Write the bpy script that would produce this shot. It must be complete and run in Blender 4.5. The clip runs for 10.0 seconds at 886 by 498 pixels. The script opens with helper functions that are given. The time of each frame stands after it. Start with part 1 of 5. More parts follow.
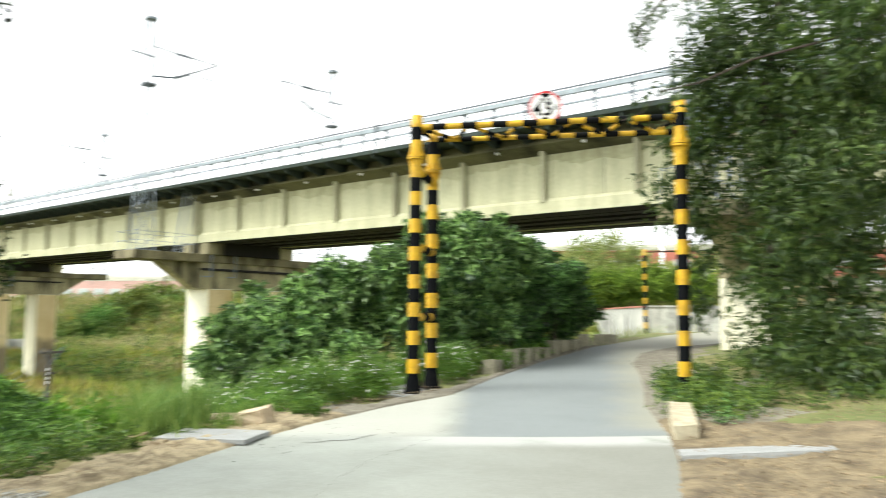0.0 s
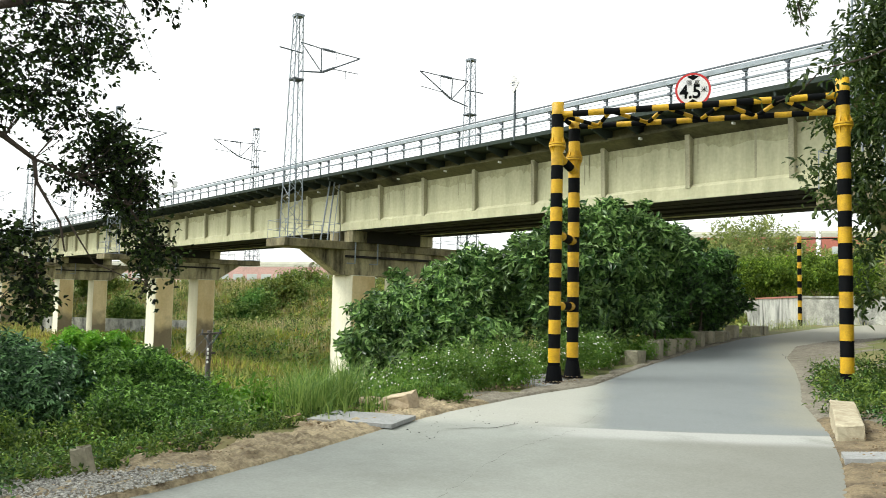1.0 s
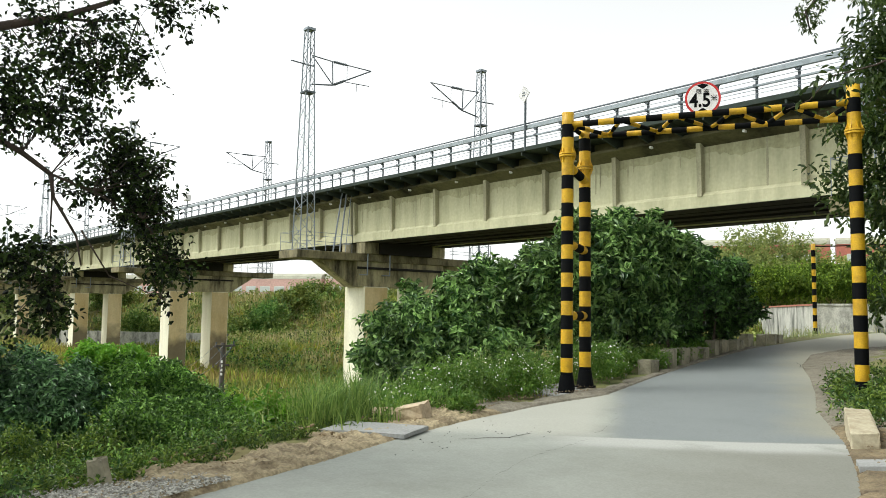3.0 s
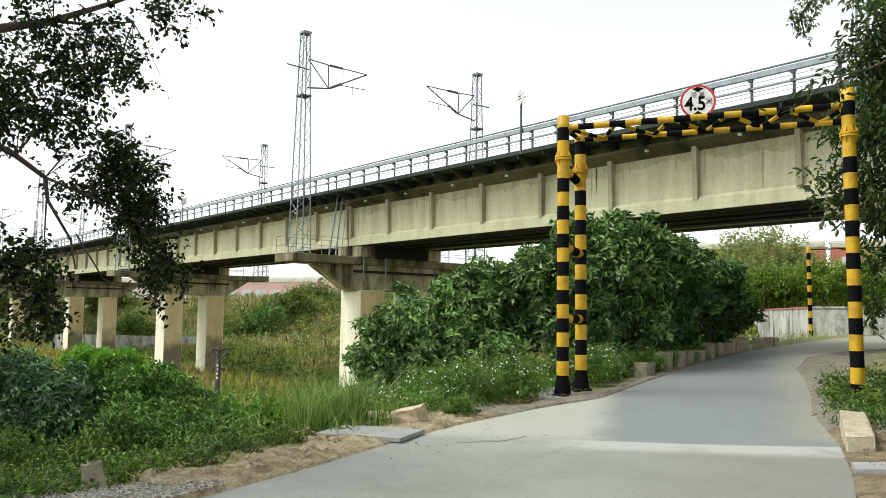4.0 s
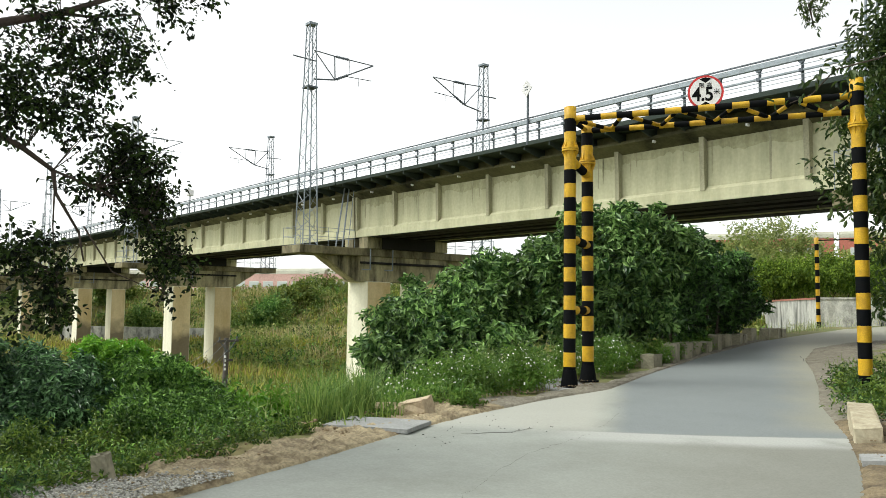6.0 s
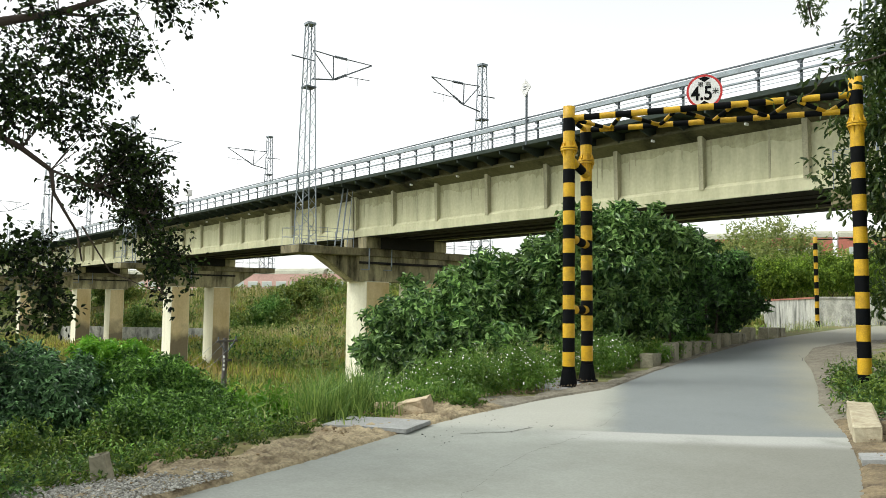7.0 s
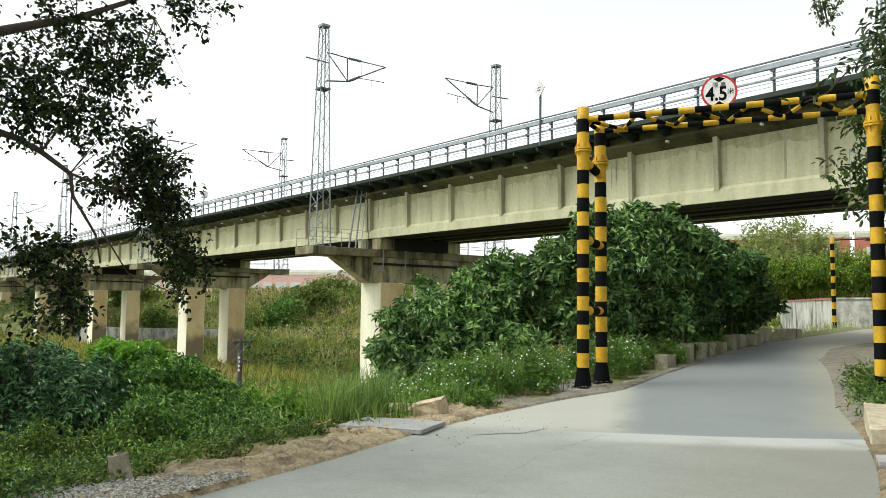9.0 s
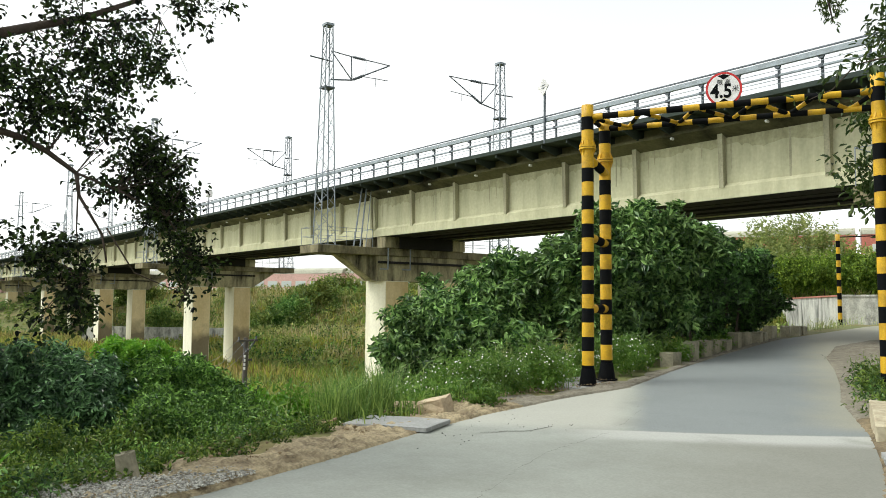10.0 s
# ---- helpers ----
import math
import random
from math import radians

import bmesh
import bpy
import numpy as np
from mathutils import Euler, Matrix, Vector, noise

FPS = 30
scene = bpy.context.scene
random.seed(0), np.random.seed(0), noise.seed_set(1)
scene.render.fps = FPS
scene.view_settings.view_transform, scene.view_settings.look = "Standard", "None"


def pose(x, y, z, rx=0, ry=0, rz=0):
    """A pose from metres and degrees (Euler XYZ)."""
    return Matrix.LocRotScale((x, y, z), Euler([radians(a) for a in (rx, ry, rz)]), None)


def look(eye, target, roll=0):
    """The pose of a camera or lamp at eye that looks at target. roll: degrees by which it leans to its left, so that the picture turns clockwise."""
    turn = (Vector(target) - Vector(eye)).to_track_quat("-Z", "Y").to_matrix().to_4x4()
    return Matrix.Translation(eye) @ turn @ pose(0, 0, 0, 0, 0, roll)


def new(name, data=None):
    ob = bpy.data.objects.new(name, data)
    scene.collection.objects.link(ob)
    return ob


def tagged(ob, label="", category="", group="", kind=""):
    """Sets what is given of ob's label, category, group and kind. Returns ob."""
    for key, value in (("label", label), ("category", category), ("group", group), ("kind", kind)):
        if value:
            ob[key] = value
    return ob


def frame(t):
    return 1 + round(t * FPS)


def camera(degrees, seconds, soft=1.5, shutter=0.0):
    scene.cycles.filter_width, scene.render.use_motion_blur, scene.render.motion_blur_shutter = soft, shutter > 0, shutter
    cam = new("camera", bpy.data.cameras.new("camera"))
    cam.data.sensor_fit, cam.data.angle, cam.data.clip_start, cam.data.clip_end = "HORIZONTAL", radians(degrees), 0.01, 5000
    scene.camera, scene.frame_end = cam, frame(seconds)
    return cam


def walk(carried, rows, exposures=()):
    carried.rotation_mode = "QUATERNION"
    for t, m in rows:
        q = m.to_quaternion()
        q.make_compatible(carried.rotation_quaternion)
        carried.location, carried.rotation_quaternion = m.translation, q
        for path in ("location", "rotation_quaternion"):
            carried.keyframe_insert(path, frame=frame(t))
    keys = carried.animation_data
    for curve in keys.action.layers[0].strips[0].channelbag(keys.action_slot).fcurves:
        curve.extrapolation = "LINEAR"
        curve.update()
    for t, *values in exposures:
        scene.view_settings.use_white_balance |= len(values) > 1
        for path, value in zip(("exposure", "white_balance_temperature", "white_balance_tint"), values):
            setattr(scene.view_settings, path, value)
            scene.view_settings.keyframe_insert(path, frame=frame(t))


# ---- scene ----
cam = camera(58.0, 10.0, soft=0.85, shutter=0.7)
# seconds, x, y, z, rx, ry, rz of a hand-held camera that turns almost on the spot
ROWS = [
    (0.0, -0.005, 0.073, 1.473, 94.682, -0.706, 40.393),
    (0.5, -0.064, 0.049, 1.492, 94.148, -1.669, 47.503),
    (1.0, -0.045, 0.018, 1.503, 93.564, -1.374, 50.166),
    (1.5, -0.019, 0.012, 1.503, 93.752, -1.446, 50.725),
    (2.0, -0.007, -0.001, 1.502, 94.089, -1.150, 50.855),
    (2.5, 0.004, -0.008, 1.498, 94.198, -0.944, 51.157),
    (4.0, 0.003, 0.002, 1.496, 94.560, -0.857, 50.804),
    (4.5, 0.003, 0.001, 1.495, 94.377, -0.789, 50.870),
    (5.0, 0.004, 0.000, 1.500, 93.852, -0.665, 51.255),
    (5.5, 0.008, -0.001, 1.504, 93.925, -0.836, 51.316),
    (7.0, -0.005, 0.007, 1.500, 93.914, -0.726, 51.213),
    (7.5, 0.002, -0.008, 1.499, 93.952, -0.899, 51.709),
    (8.0, 0.004, -0.008, 1.502, 93.925, -0.894, 51.770),
    (8.5, 0.011, -0.011, 1.501, 93.975, -0.771, 51.969),
    (9.0, 0.016, -0.017, 1.504, 93.971, -0.702, 52.208),
    (9.5, 0.018, -0.017, 1.505, 93.934, -0.601, 52.457),
    (10.0, 0.027, -0.026, 1.505, 93.837, -0.558, 52.554),
]
walk(cam, [(t, pose(x, y, z, rx, ry, rz)) for t, x, y, z, rx, ry, rz in ROWS],
     [(t, stops, 6500, 6) for t, stops in ((0.0, 0.87), (0.5, 0.64), (1.0, 0.38), (2.0, 0.22), (3.0, 0.18), (10.0, 0.18))])

# ---- light ----
world = bpy.data.worlds.new("overcast_sky")
scene.world = world
world.use_nodes = True
wn, wl = world.node_tree.nodes, world.node_tree.links
sky = wn.new("ShaderNodeTexSky")
sky.sky_type, sky.sun_disc = "NISHITA", False
sky.sun_elevation, sky.sun_rotation = radians(53.6), radians(215)
sky.air_density, sky.dust_density, sky.ozone_density = 1.0, 1.5, 1.0
pale = wn.new("ShaderNodeHueSaturation")
pale.inputs["Saturation"].default_value = 0.05
wl.new(sky.outputs[0], pale.inputs["Color"])
wl.new(pale.outputs[0], wn["Background"].inputs["Color"])
wn["Background"].inputs["Strength"].default_value = 0.235
sun_data = bpy.data.lights.new("sun", "SUN")
sun_data.energy, sun_data.angle, sun_data.color = 2.3, radians(26), (1.0, 0.96, 0.9)
sun = new("sun", sun_data)
sun.matrix_world = look((-15, -21, 35), (0, 0, 0))


# ---- materials ----
def material(name, base, rough=0.8, metal=0.0, dark=None, scale=3.0, amount=0.5, fine=40.0, bump=0.3, spread=0.0, island=0.0, streaks=0.0, spec=0.4, grain_by=0.14):
    """A surface: base colour, stains of a second colour, fine grain, relief, and a spread of brightness between pieces."""
    m = bpy.data.materials.new(name)
    m.use_nodes = True
    n, l = m.node_tree.nodes, m.node_tree.links
    b = n["Principled BSDF"]
    b.inputs["Roughness"].default_value, b.inputs["Metallic"].default_value = rough, metal
    b.inputs["Specular IOR Level"].default_value = spec
    geo = n.new("ShaderNodeNewGeometry")
    big = n.new("ShaderNodeTexNoise")
    big.inputs["Scale"].default_value, big.inputs["Detail"].default_value, big.inputs["Roughness"].default_value = scale, 6, 0.65
    vec = geo.outputs["Position"]
    if streaks:
        mp = n.new("ShaderNodeMapping")
        mp.inputs["Scale"].default_value = (1, 1, streaks)
        l.new(vec, mp.inputs[0])
        l.new(mp.outputs[0], big.inputs["Vector"])
    else:
        l.new(vec, big.inputs["Vector"])
    grain = n.new("ShaderNodeTexNoise")
    grain.inputs["Scale"].default_value, grain.inputs["Detail"].default_value = fine, 4
    l.new(vec, grain.inputs["Vector"])
    ramp = n.new("ShaderNodeMapRange")
    ramp.inputs["From Min"].default_value, ramp.inputs["From Max"].default_value = 0.42, 0.68
    ramp.inputs["To Max"].default_value = amount
    l.new(big.outputs["Fac"], ramp.inputs["Value"])
    mix = n.new("ShaderNodeMix")
    mix.data_type = "RGBA"
    mix.inputs["A"].default_value = (*base, 1)
    mix.inputs["B"].default_value = (*(dark or [c * 0.55 for c in base]), 1)
    l.new(ramp.outputs[0], mix.inputs["Factor"])
    hsv = n.new("ShaderNodeHueSaturation")
    l.new(mix.outputs["Result"], hsv.inputs["Color"])
    val = n.new("ShaderNodeMapRange")
    val.inputs["From Min"].default_value, val.inputs["From Max"].default_value = 0.3, 0.7
    val.inputs["To Min"].default_value, val.inputs["To Max"].default_value = 1 - grain_by, 1 + grain_by
    l.new(grain.outputs["Fac"], val.inputs["Value"])
    out = val.outputs[0]
    for source, w in ((geo.outputs["Random Per Island"], island), (None, spread)):
        if w:
            if source is None:
                source = n.new("ShaderNodeObjectInfo").outputs["Random"]
            r = n.new("ShaderNodeMapRange")
            r.inputs["To Min"].default_value, r.inputs["To Max"].default_value = 1 - w, 1 + w
            l.new(source, r.inputs["Value"])
            mu = n.new("ShaderNodeMath")
            mu.operation = "MULTIPLY"
            l.new(out, mu.inputs[0])
            l.new(r.outputs[0], mu.inputs[1])
            out = mu.outputs[0]
    l.new(out, hsv.inputs["Value"])
    l.new(hsv.outputs[0], b.inputs["Base Color"])
    if bump:
        bp = n.new("ShaderNodeBump")
        bp.inputs["Strength"].default_value, bp.inputs["Distance"].default_value = bump, 0.02
        l.new(grain.outputs["Fac"], bp.inputs["Height"])
        l.new(bp.outputs[0], b.inputs["Normal"])
    return m


def leaf_material(name, base, second, light=0.35, rough=0.45, gloss=0.4, patch=0.0):
    """Leaves: two greens mixed from leaf to leaf, some light passing through."""
    m = bpy.data.materials.new(name)
    m.use_nodes = True
    n, l = m.node_tree.nodes, m.node_tree.links
    b = n["Principled BSDF"]
    b.inputs["Roughness"].default_value, b.inputs["Specular IOR Level"].default_value = rough, gloss
    geo = n.new("ShaderNodeNewGeometry")
    mix = n.new("ShaderNodeMix")
    mix.data_type = "RGBA"
    mix.inputs["A"].default_value, mix.inputs["B"].default_value = (*base, 1), (*second, 1)
    skew = n.new("ShaderNodeMath")
    skew.operation = "POWER"
    skew.inputs[1].default_value = 1.7
    l.new(geo.outputs["Random Per Island"], skew.inputs[0])
    l.new(skew.outputs[0], mix.inputs["Factor"])
    big = n.new("ShaderNodeTexNoise")
    big.inputs["Scale"].default_value = 0.7
    l.new(geo.outputs["Position"], big.inputs["Vector"])
    r = n.new("ShaderNodeMapRange")
    r.inputs["From Min"].default_value, r.inputs["From Max"].default_value = 0.3, 0.7
    r.inputs["To Min"].default_value, r.inputs["To Max"].default_value = 0.7, 1.35
    l.new(big.outputs["Fac"], r.inputs["Value"])
    hsv = n.new("ShaderNodeHueSaturation")
    l.new(mix.outputs["Result"], hsv.inputs["Color"])
    l.new(r.outputs[0], hsv.inputs["Value"])
    if patch:
        big.inputs["Scale"].default_value, big.inputs["Detail"].default_value = 0.35, 4
        tint = n.new("ShaderNodeTexNoise")
        tint.inputs["Scale"].default_value, tint.inputs["Detail"].default_value = 0.22, 3
        l.new(geo.outputs["Position"], tint.inputs["Vector"])
        hue = n.new("ShaderNodeMapRange")
        hue.inputs["From Min"].default_value, hue.inputs["From Max"].default_value = 0.35, 0.65
        hue.inputs["To Min"].default_value, hue.inputs["To Max"].default_value = 0.5 - patch, 0.5 + patch
        l.new(tint.outputs["Fac"], hue.inputs["Value"])
        l.new(hue.outputs[0], hsv.inputs["Hue"])
    l.new(hsv.outputs[0], b.inputs["Base Color"])
    tr = n.new("ShaderNodeBsdfTranslucent")
    l.new(hsv.outputs[0], tr.inputs["Color"])
    ms = n.new("ShaderNodeMixShader")
    ms.inputs["Fac"].default_value = light
    l.new(b.outputs[0], ms.inputs[1])
    l.new(tr.outputs[0], ms.inputs[2])
    l.new(ms.outputs[0], n["Material Output"].inputs["Surface"])
    return m


CONCRETE = material("weathered_cream_concrete", (0.535, 0.53, 0.35), 0.9, dark=(0.24, 0.235, 0.13), scale=1.6, amount=0.45, fine=9, bump=0.05, streaks=0.16, grain_by=0.07)
FAINT = material("faint_mould_streak", (0.40, 0.385, 0.255), 0.95, dark=(0.27, 0.25, 0.15), scale=2.0, amount=0.8, fine=9, bump=0.0)
# Grime tone that also holds some of the shade below the walkway.
GRIMESHADE = material("light_olive_grime", (0.44, 0.43, 0.27), 0.92, dark=(0.18, 0.175, 0.095), scale=1.6, amount=0.6, fine=9, bump=0.0, streaks=0.16)
# Olive moss, darkened further by the overhang's shade put into the colour.
SHADEMOSS = material("dark_mossy_haunch", (0.135, 0.128, 0.07), 0.95, dark=(0.02, 0.02, 0.012), scale=0.5, amount=1.0, fine=9, bump=0.1, spec=0.2)
RIB = material("stained_rib_concrete", (0.41, 0.40, 0.27), 0.9, dark=(0.16, 0.145, 0.09), scale=1.5, amount=0.7, fine=18, streaks=0.2)
CAP = material("grey_cap_concrete", (0.42, 0.38, 0.225), 0.9, dark=(0.03, 0.027, 0.018), scale=1.5, amount=1.0, fine=9, bump=0.1, streaks=0.22, grain_by=0.12)
# Darker than the cap concrete, with near-black patches.
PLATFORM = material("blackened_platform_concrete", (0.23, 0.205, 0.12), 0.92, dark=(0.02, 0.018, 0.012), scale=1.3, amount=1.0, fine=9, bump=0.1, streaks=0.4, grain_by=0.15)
COLUMN = material("pier_concrete", (0.78, 0.76, 0.60), 0.9, dark=(0.52, 0.46, 0.27), scale=0.9, amount=0.5, fine=9, bump=0.05, streaks=0.12, grain_by=0.06)


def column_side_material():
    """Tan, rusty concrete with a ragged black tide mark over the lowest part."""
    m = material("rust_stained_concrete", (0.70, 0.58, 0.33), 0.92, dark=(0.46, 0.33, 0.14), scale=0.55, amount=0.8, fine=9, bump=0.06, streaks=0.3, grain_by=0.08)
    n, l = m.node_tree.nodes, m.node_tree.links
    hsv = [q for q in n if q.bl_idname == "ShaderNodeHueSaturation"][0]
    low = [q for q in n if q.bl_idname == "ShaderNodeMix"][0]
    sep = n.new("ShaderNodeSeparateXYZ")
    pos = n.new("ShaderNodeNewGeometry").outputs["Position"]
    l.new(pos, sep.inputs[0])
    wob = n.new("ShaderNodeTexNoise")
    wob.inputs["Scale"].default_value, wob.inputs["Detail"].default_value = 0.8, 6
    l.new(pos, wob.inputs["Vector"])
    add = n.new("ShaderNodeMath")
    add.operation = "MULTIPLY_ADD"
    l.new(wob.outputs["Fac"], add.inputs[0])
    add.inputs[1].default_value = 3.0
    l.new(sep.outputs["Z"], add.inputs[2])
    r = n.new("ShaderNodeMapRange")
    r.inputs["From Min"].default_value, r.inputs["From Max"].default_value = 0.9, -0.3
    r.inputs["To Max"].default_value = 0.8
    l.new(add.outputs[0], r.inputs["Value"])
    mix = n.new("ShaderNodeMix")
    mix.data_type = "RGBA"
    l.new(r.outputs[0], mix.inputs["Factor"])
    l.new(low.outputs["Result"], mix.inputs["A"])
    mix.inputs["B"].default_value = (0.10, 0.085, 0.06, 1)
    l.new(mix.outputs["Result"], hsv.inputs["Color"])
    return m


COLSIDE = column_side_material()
# Near-black: shade under the bridge put into the colour; dark small parts share it.
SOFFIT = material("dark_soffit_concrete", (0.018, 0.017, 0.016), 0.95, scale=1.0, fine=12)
SLATE = material("dark_bracket_steel", (0.042, 0.056, 0.048), 0.85, scale=2, fine=30, spec=0.2)
RAILING = material("grey_painted_steel", (0.30, 0.35, 0.385), 0.5, dark=(0.13, 0.145, 0.15), scale=4, fine=40, bump=0.1)
RAILPOST = material("dark_rail_post_steel", (0.10, 0.12, 0.14), 0.6, scale=4, fine=40, bump=0.1)
GALV = material("galvanised_steel", (0.25, 0.29, 0.33), 0.6, metal=0.15, scale=5, fine=50, bump=0.05)
YELLOW = material("worn_yellow_paint", (0.60, 0.36, 0.012), 0.5, dark=(0.22, 0.12, 0.012), scale=4, amount=0.6, fine=60, bump=0.12)
BLACK = material("worn_black_paint", (0.005, 0.006, 0.007), 0.65, dark=(0.010, 0.010, 0.009), scale=5, fine=60, bump=0.12, spec=0.04)


def road_material():
    """Old grey road, a newer pale concrete apron in front of it, a fresh band at the seam and sand blown in from the side."""
    m = material("road_concrete", (0.276, 0.296, 0.266), 0.8, dark=(0.20, 0.213, 0.185), scale=0.8, amount=0.8, fine=45, bump=0.12, grain_by=0.09)
    n, l = m.node_tree.nodes, m.node_tree.links
    hsv = [q for q in n if q.bl_idname == "ShaderNodeHueSaturation"][0]
    apron = [q for q in n if q.bl_idname == "ShaderNodeMix"][0]
    pos = n.new("ShaderNodeNewGeometry").outputs["Position"]
    wob = n.new("ShaderNodeTexNoise")
    wob.inputs["Scale"].default_value, wob.inputs["Detail"].default_value = 1.1, 8
    l.new(pos, wob.inputs["Vector"])

    def math_node(op, a, b):
        q = n.new("ShaderNodeMath")
        q.operation = op
        for i, v in enumerate((a, b)):
            if isinstance(v, (int, float)):
                q.inputs[i].default_value = v
            else:
                l.new(v, q.inputs[i])
        return q.outputs[0]

    def line(px, py, nx, ny, rough):
        dot = n.new("ShaderNodeVectorMath")
        dot.operation = "DOT_PRODUCT"
        dot.inputs[1].default_value = (nx, ny, 0)
        l.new(pos, dot.inputs[0])
        d = math_node("SUBTRACT", dot.outputs["Value"], nx * px + ny * py + rough * 0.5)
        return math_node("ADD", d, math_node("MULTIPLY", wob.outputs["Fac"], rough))

    def ramp(d, lo, hi):
        r = n.new("ShaderNodeMapRange")
        r.interpolation_type = "SMOOTHSTEP"
        r.inputs["From Min"].default_value, r.inputs["From Max"].default_value = lo, hi
        l.new(d, r.inputs["Value"])
        return r.outputs[0]

    def blend(f, low, colour):
        q = n.new("ShaderNodeMix")
        q.data_type = "RGBA"
        l.new(f, q.inputs["Factor"])
        l.new(low, q.inputs["A"])
        q.inputs["B"].default_value = (*colour, 1)
        return q.outputs["Result"]
    front = line(-6.29, 7.47, -0.674, 0.739, 0.22)
    left = line(-6.29, 7.47, 0.797, 0.603, 0.25)
    side = line(-4.3, 9.4, -0.874, -0.485, 0.7)
    grey = math_node("MULTIPLY", ramp(front, -0.02, 0.10), ramp(left, -0.02, 0.35))
    band = math_node("MULTIPLY", math_node("MULTIPLY", ramp(front, -0.8, -0.35), ramp(front, 0.06, -0.02)), math_node("MULTIPLY", ramp(left, -0.9, 0.1), math_node("MULTIPLY", ramp(wob.outputs["Fac"], 0.2, 0.45), 0.9)))
    old = math_node("MULTIPLY", ramp(front, -0.3, 0.5), math_node("MULTIPLY", ramp(left, 0.2, -0.3), 0.75))
    sand = math_node("MULTIPLY", ramp(side, 0.95, -0.1), math_node("MULTIPLY", ramp(front, 0.2, 0.8), 0.8))
    # Apron gets darker and browner towards its right edge.
    right_tone = math_node("MULTIPLY", ramp(side, 3.6, 0.3), math_node("MULTIPLY", ramp(front, 0.0, -0.8), 0.75))
    c = blend(right_tone, apron.outputs["Result"], (0.18, 0.18, 0.152))
    c = blend(band, c, (0.375, 0.385, 0.36))
    c = blend(old, c, (0.38, 0.383, 0.335))
    c = blend(math_node("MULTIPLY", grey, 0.78), c, (0.166, 0.188, 0.195))
    c = blend(sand, c, (0.285, 0.278, 0.212))
    l.new(c, hsv.inputs["Color"])
    return m


ROAD = road_material()
PALEDIRT = material("pale_gravelly_soil", (0.215, 0.20, 0.155), 0.98, dark=(0.12, 0.108, 0.08), scale=3.2, amount=0.95, fine=30, bump=1.0, grain_by=0.25)
SAND = material("pale_yellow_sand", (0.34, 0.285, 0.175), 0.98, dark=(0.115, 0.085, 0.05), scale=4.5, amount=0.95, fine=30, bump=1.0, grain_by=0.3)
DIRT = material("sandy_dirt", (0.21, 0.168, 0.10), 0.98, dark=(0.085, 0.066, 0.042), scale=3.2, amount=1.0, fine=30, bump=1.0, grain_by=0.25)
KERB = material("pale_yellowish_kerb_stone", (0.43, 0.39, 0.275), 0.9, dark=(0.24, 0.19, 0.12), scale=4, amount=0.7, fine=22, bump=0.5)
STONE = material("pale_cut_stone", (0.46, 0.38, 0.26), 0.9, dark=(0.27, 0.20, 0.13), scale=3, fine=25, bump=0.5, spread=0.1)
SLAB = material("grey_cover_slab", (0.30, 0.31, 0.30), 0.9, scale=2, fine=30)
BARK = material("dark_bark", (0.06, 0.045, 0.035), 0.9, scale=6, fine=40, bump=0.8)
WOODPOLE = material("weathered_pole", (0.11, 0.10, 0.09), 0.9, scale=4, fine=30)
GUARD = material("mossy_grey_stone", (0.30, 0.28, 0.20), 0.95, dark=(0.12, 0.12, 0.08), scale=2.5, amount=0.8, fine=25, bump=0.6)
WHITE = material("white_enamel", (0.80, 0.80, 0.80), 0.35, dark=(0.6, 0.6, 0.58), scale=4, amount=0.3, bump=0)
RED = material("red_enamel", (0.60, 0.03, 0.03), 0.4, bump=0)
PLASTER = material("stained_white_plaster", (0.50, 0.505, 0.455), 0.95, dark=(0.055, 0.06, 0.052), scale=1.0, amount=1.0, fine=12, streaks=0.5, grain_by=0.2)
BRICKRED = material("brick_red_coping", (0.40, 0.16, 0.11), 0.9, scale=2)
SHED = material("pale_shed_wall", (0.66, 0.66, 0.66), 0.8, scale=0.3, amount=0.3, fine=3)
# Near-black greens put the backlit silhouette into the leaf colour.
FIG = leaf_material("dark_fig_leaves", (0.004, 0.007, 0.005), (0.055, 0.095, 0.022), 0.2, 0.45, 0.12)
MULBERRY = leaf_material("broad_green_leaves", (0.018, 0.065, 0.014), (0.34, 0.53, 0.17), 0.15, 0.36, 0.4)
BUSHLEAF = leaf_material("blue_green_leaves", (0.012, 0.045, 0.017), (0.20, 0.38, 0.15), 0.1, 0.36, 0.4)
MIDLEAF = leaf_material("mid_green_leaves", (0.022, 0.075, 0.012), (0.26, 0.46, 0.09), 0.15, 0.4, 0.35)
VINE = leaf_material("yellow_olive_leaves", (0.075, 0.14, 0.02), (0.29, 0.42, 0.055), 0.34, 0.5, 0.2)
WEEDMIX = leaf_material("mixed_weed_leaves", (0.032, 0.08, 0.012), (0.21, 0.30, 0.05), 0.25)
BRIGHT = leaf_material("fresh_green_leaves", (0.10, 0.26, 0.022), (0.22, 0.42, 0.045), 0.4)
DARKLEAF = leaf_material("deep_green_leaves", (0.010, 0.038, 0.010), (0.17, 0.34, 0.085), 0.1, 0.38, 0.4)
WEED = leaf_material("weed_leaves", (0.08, 0.18, 0.025), (0.20, 0.32, 0.06), 0.4)
OLIVE = leaf_material("olive_leaves", (0.024, 0.055, 0.012), (0.11, 0.165, 0.035), 0.25)
SCRUB = leaf_material("dull_green_leaves", (0.072, 0.135, 0.025), (0.28, 0.37, 0.09), 0.3, 0.45, 0.3, 0.04)
HAZY = leaf_material("yellow_green_leaves", (0.17, 0.23, 0.06), (0.38, 0.42, 0.14), 0.45)
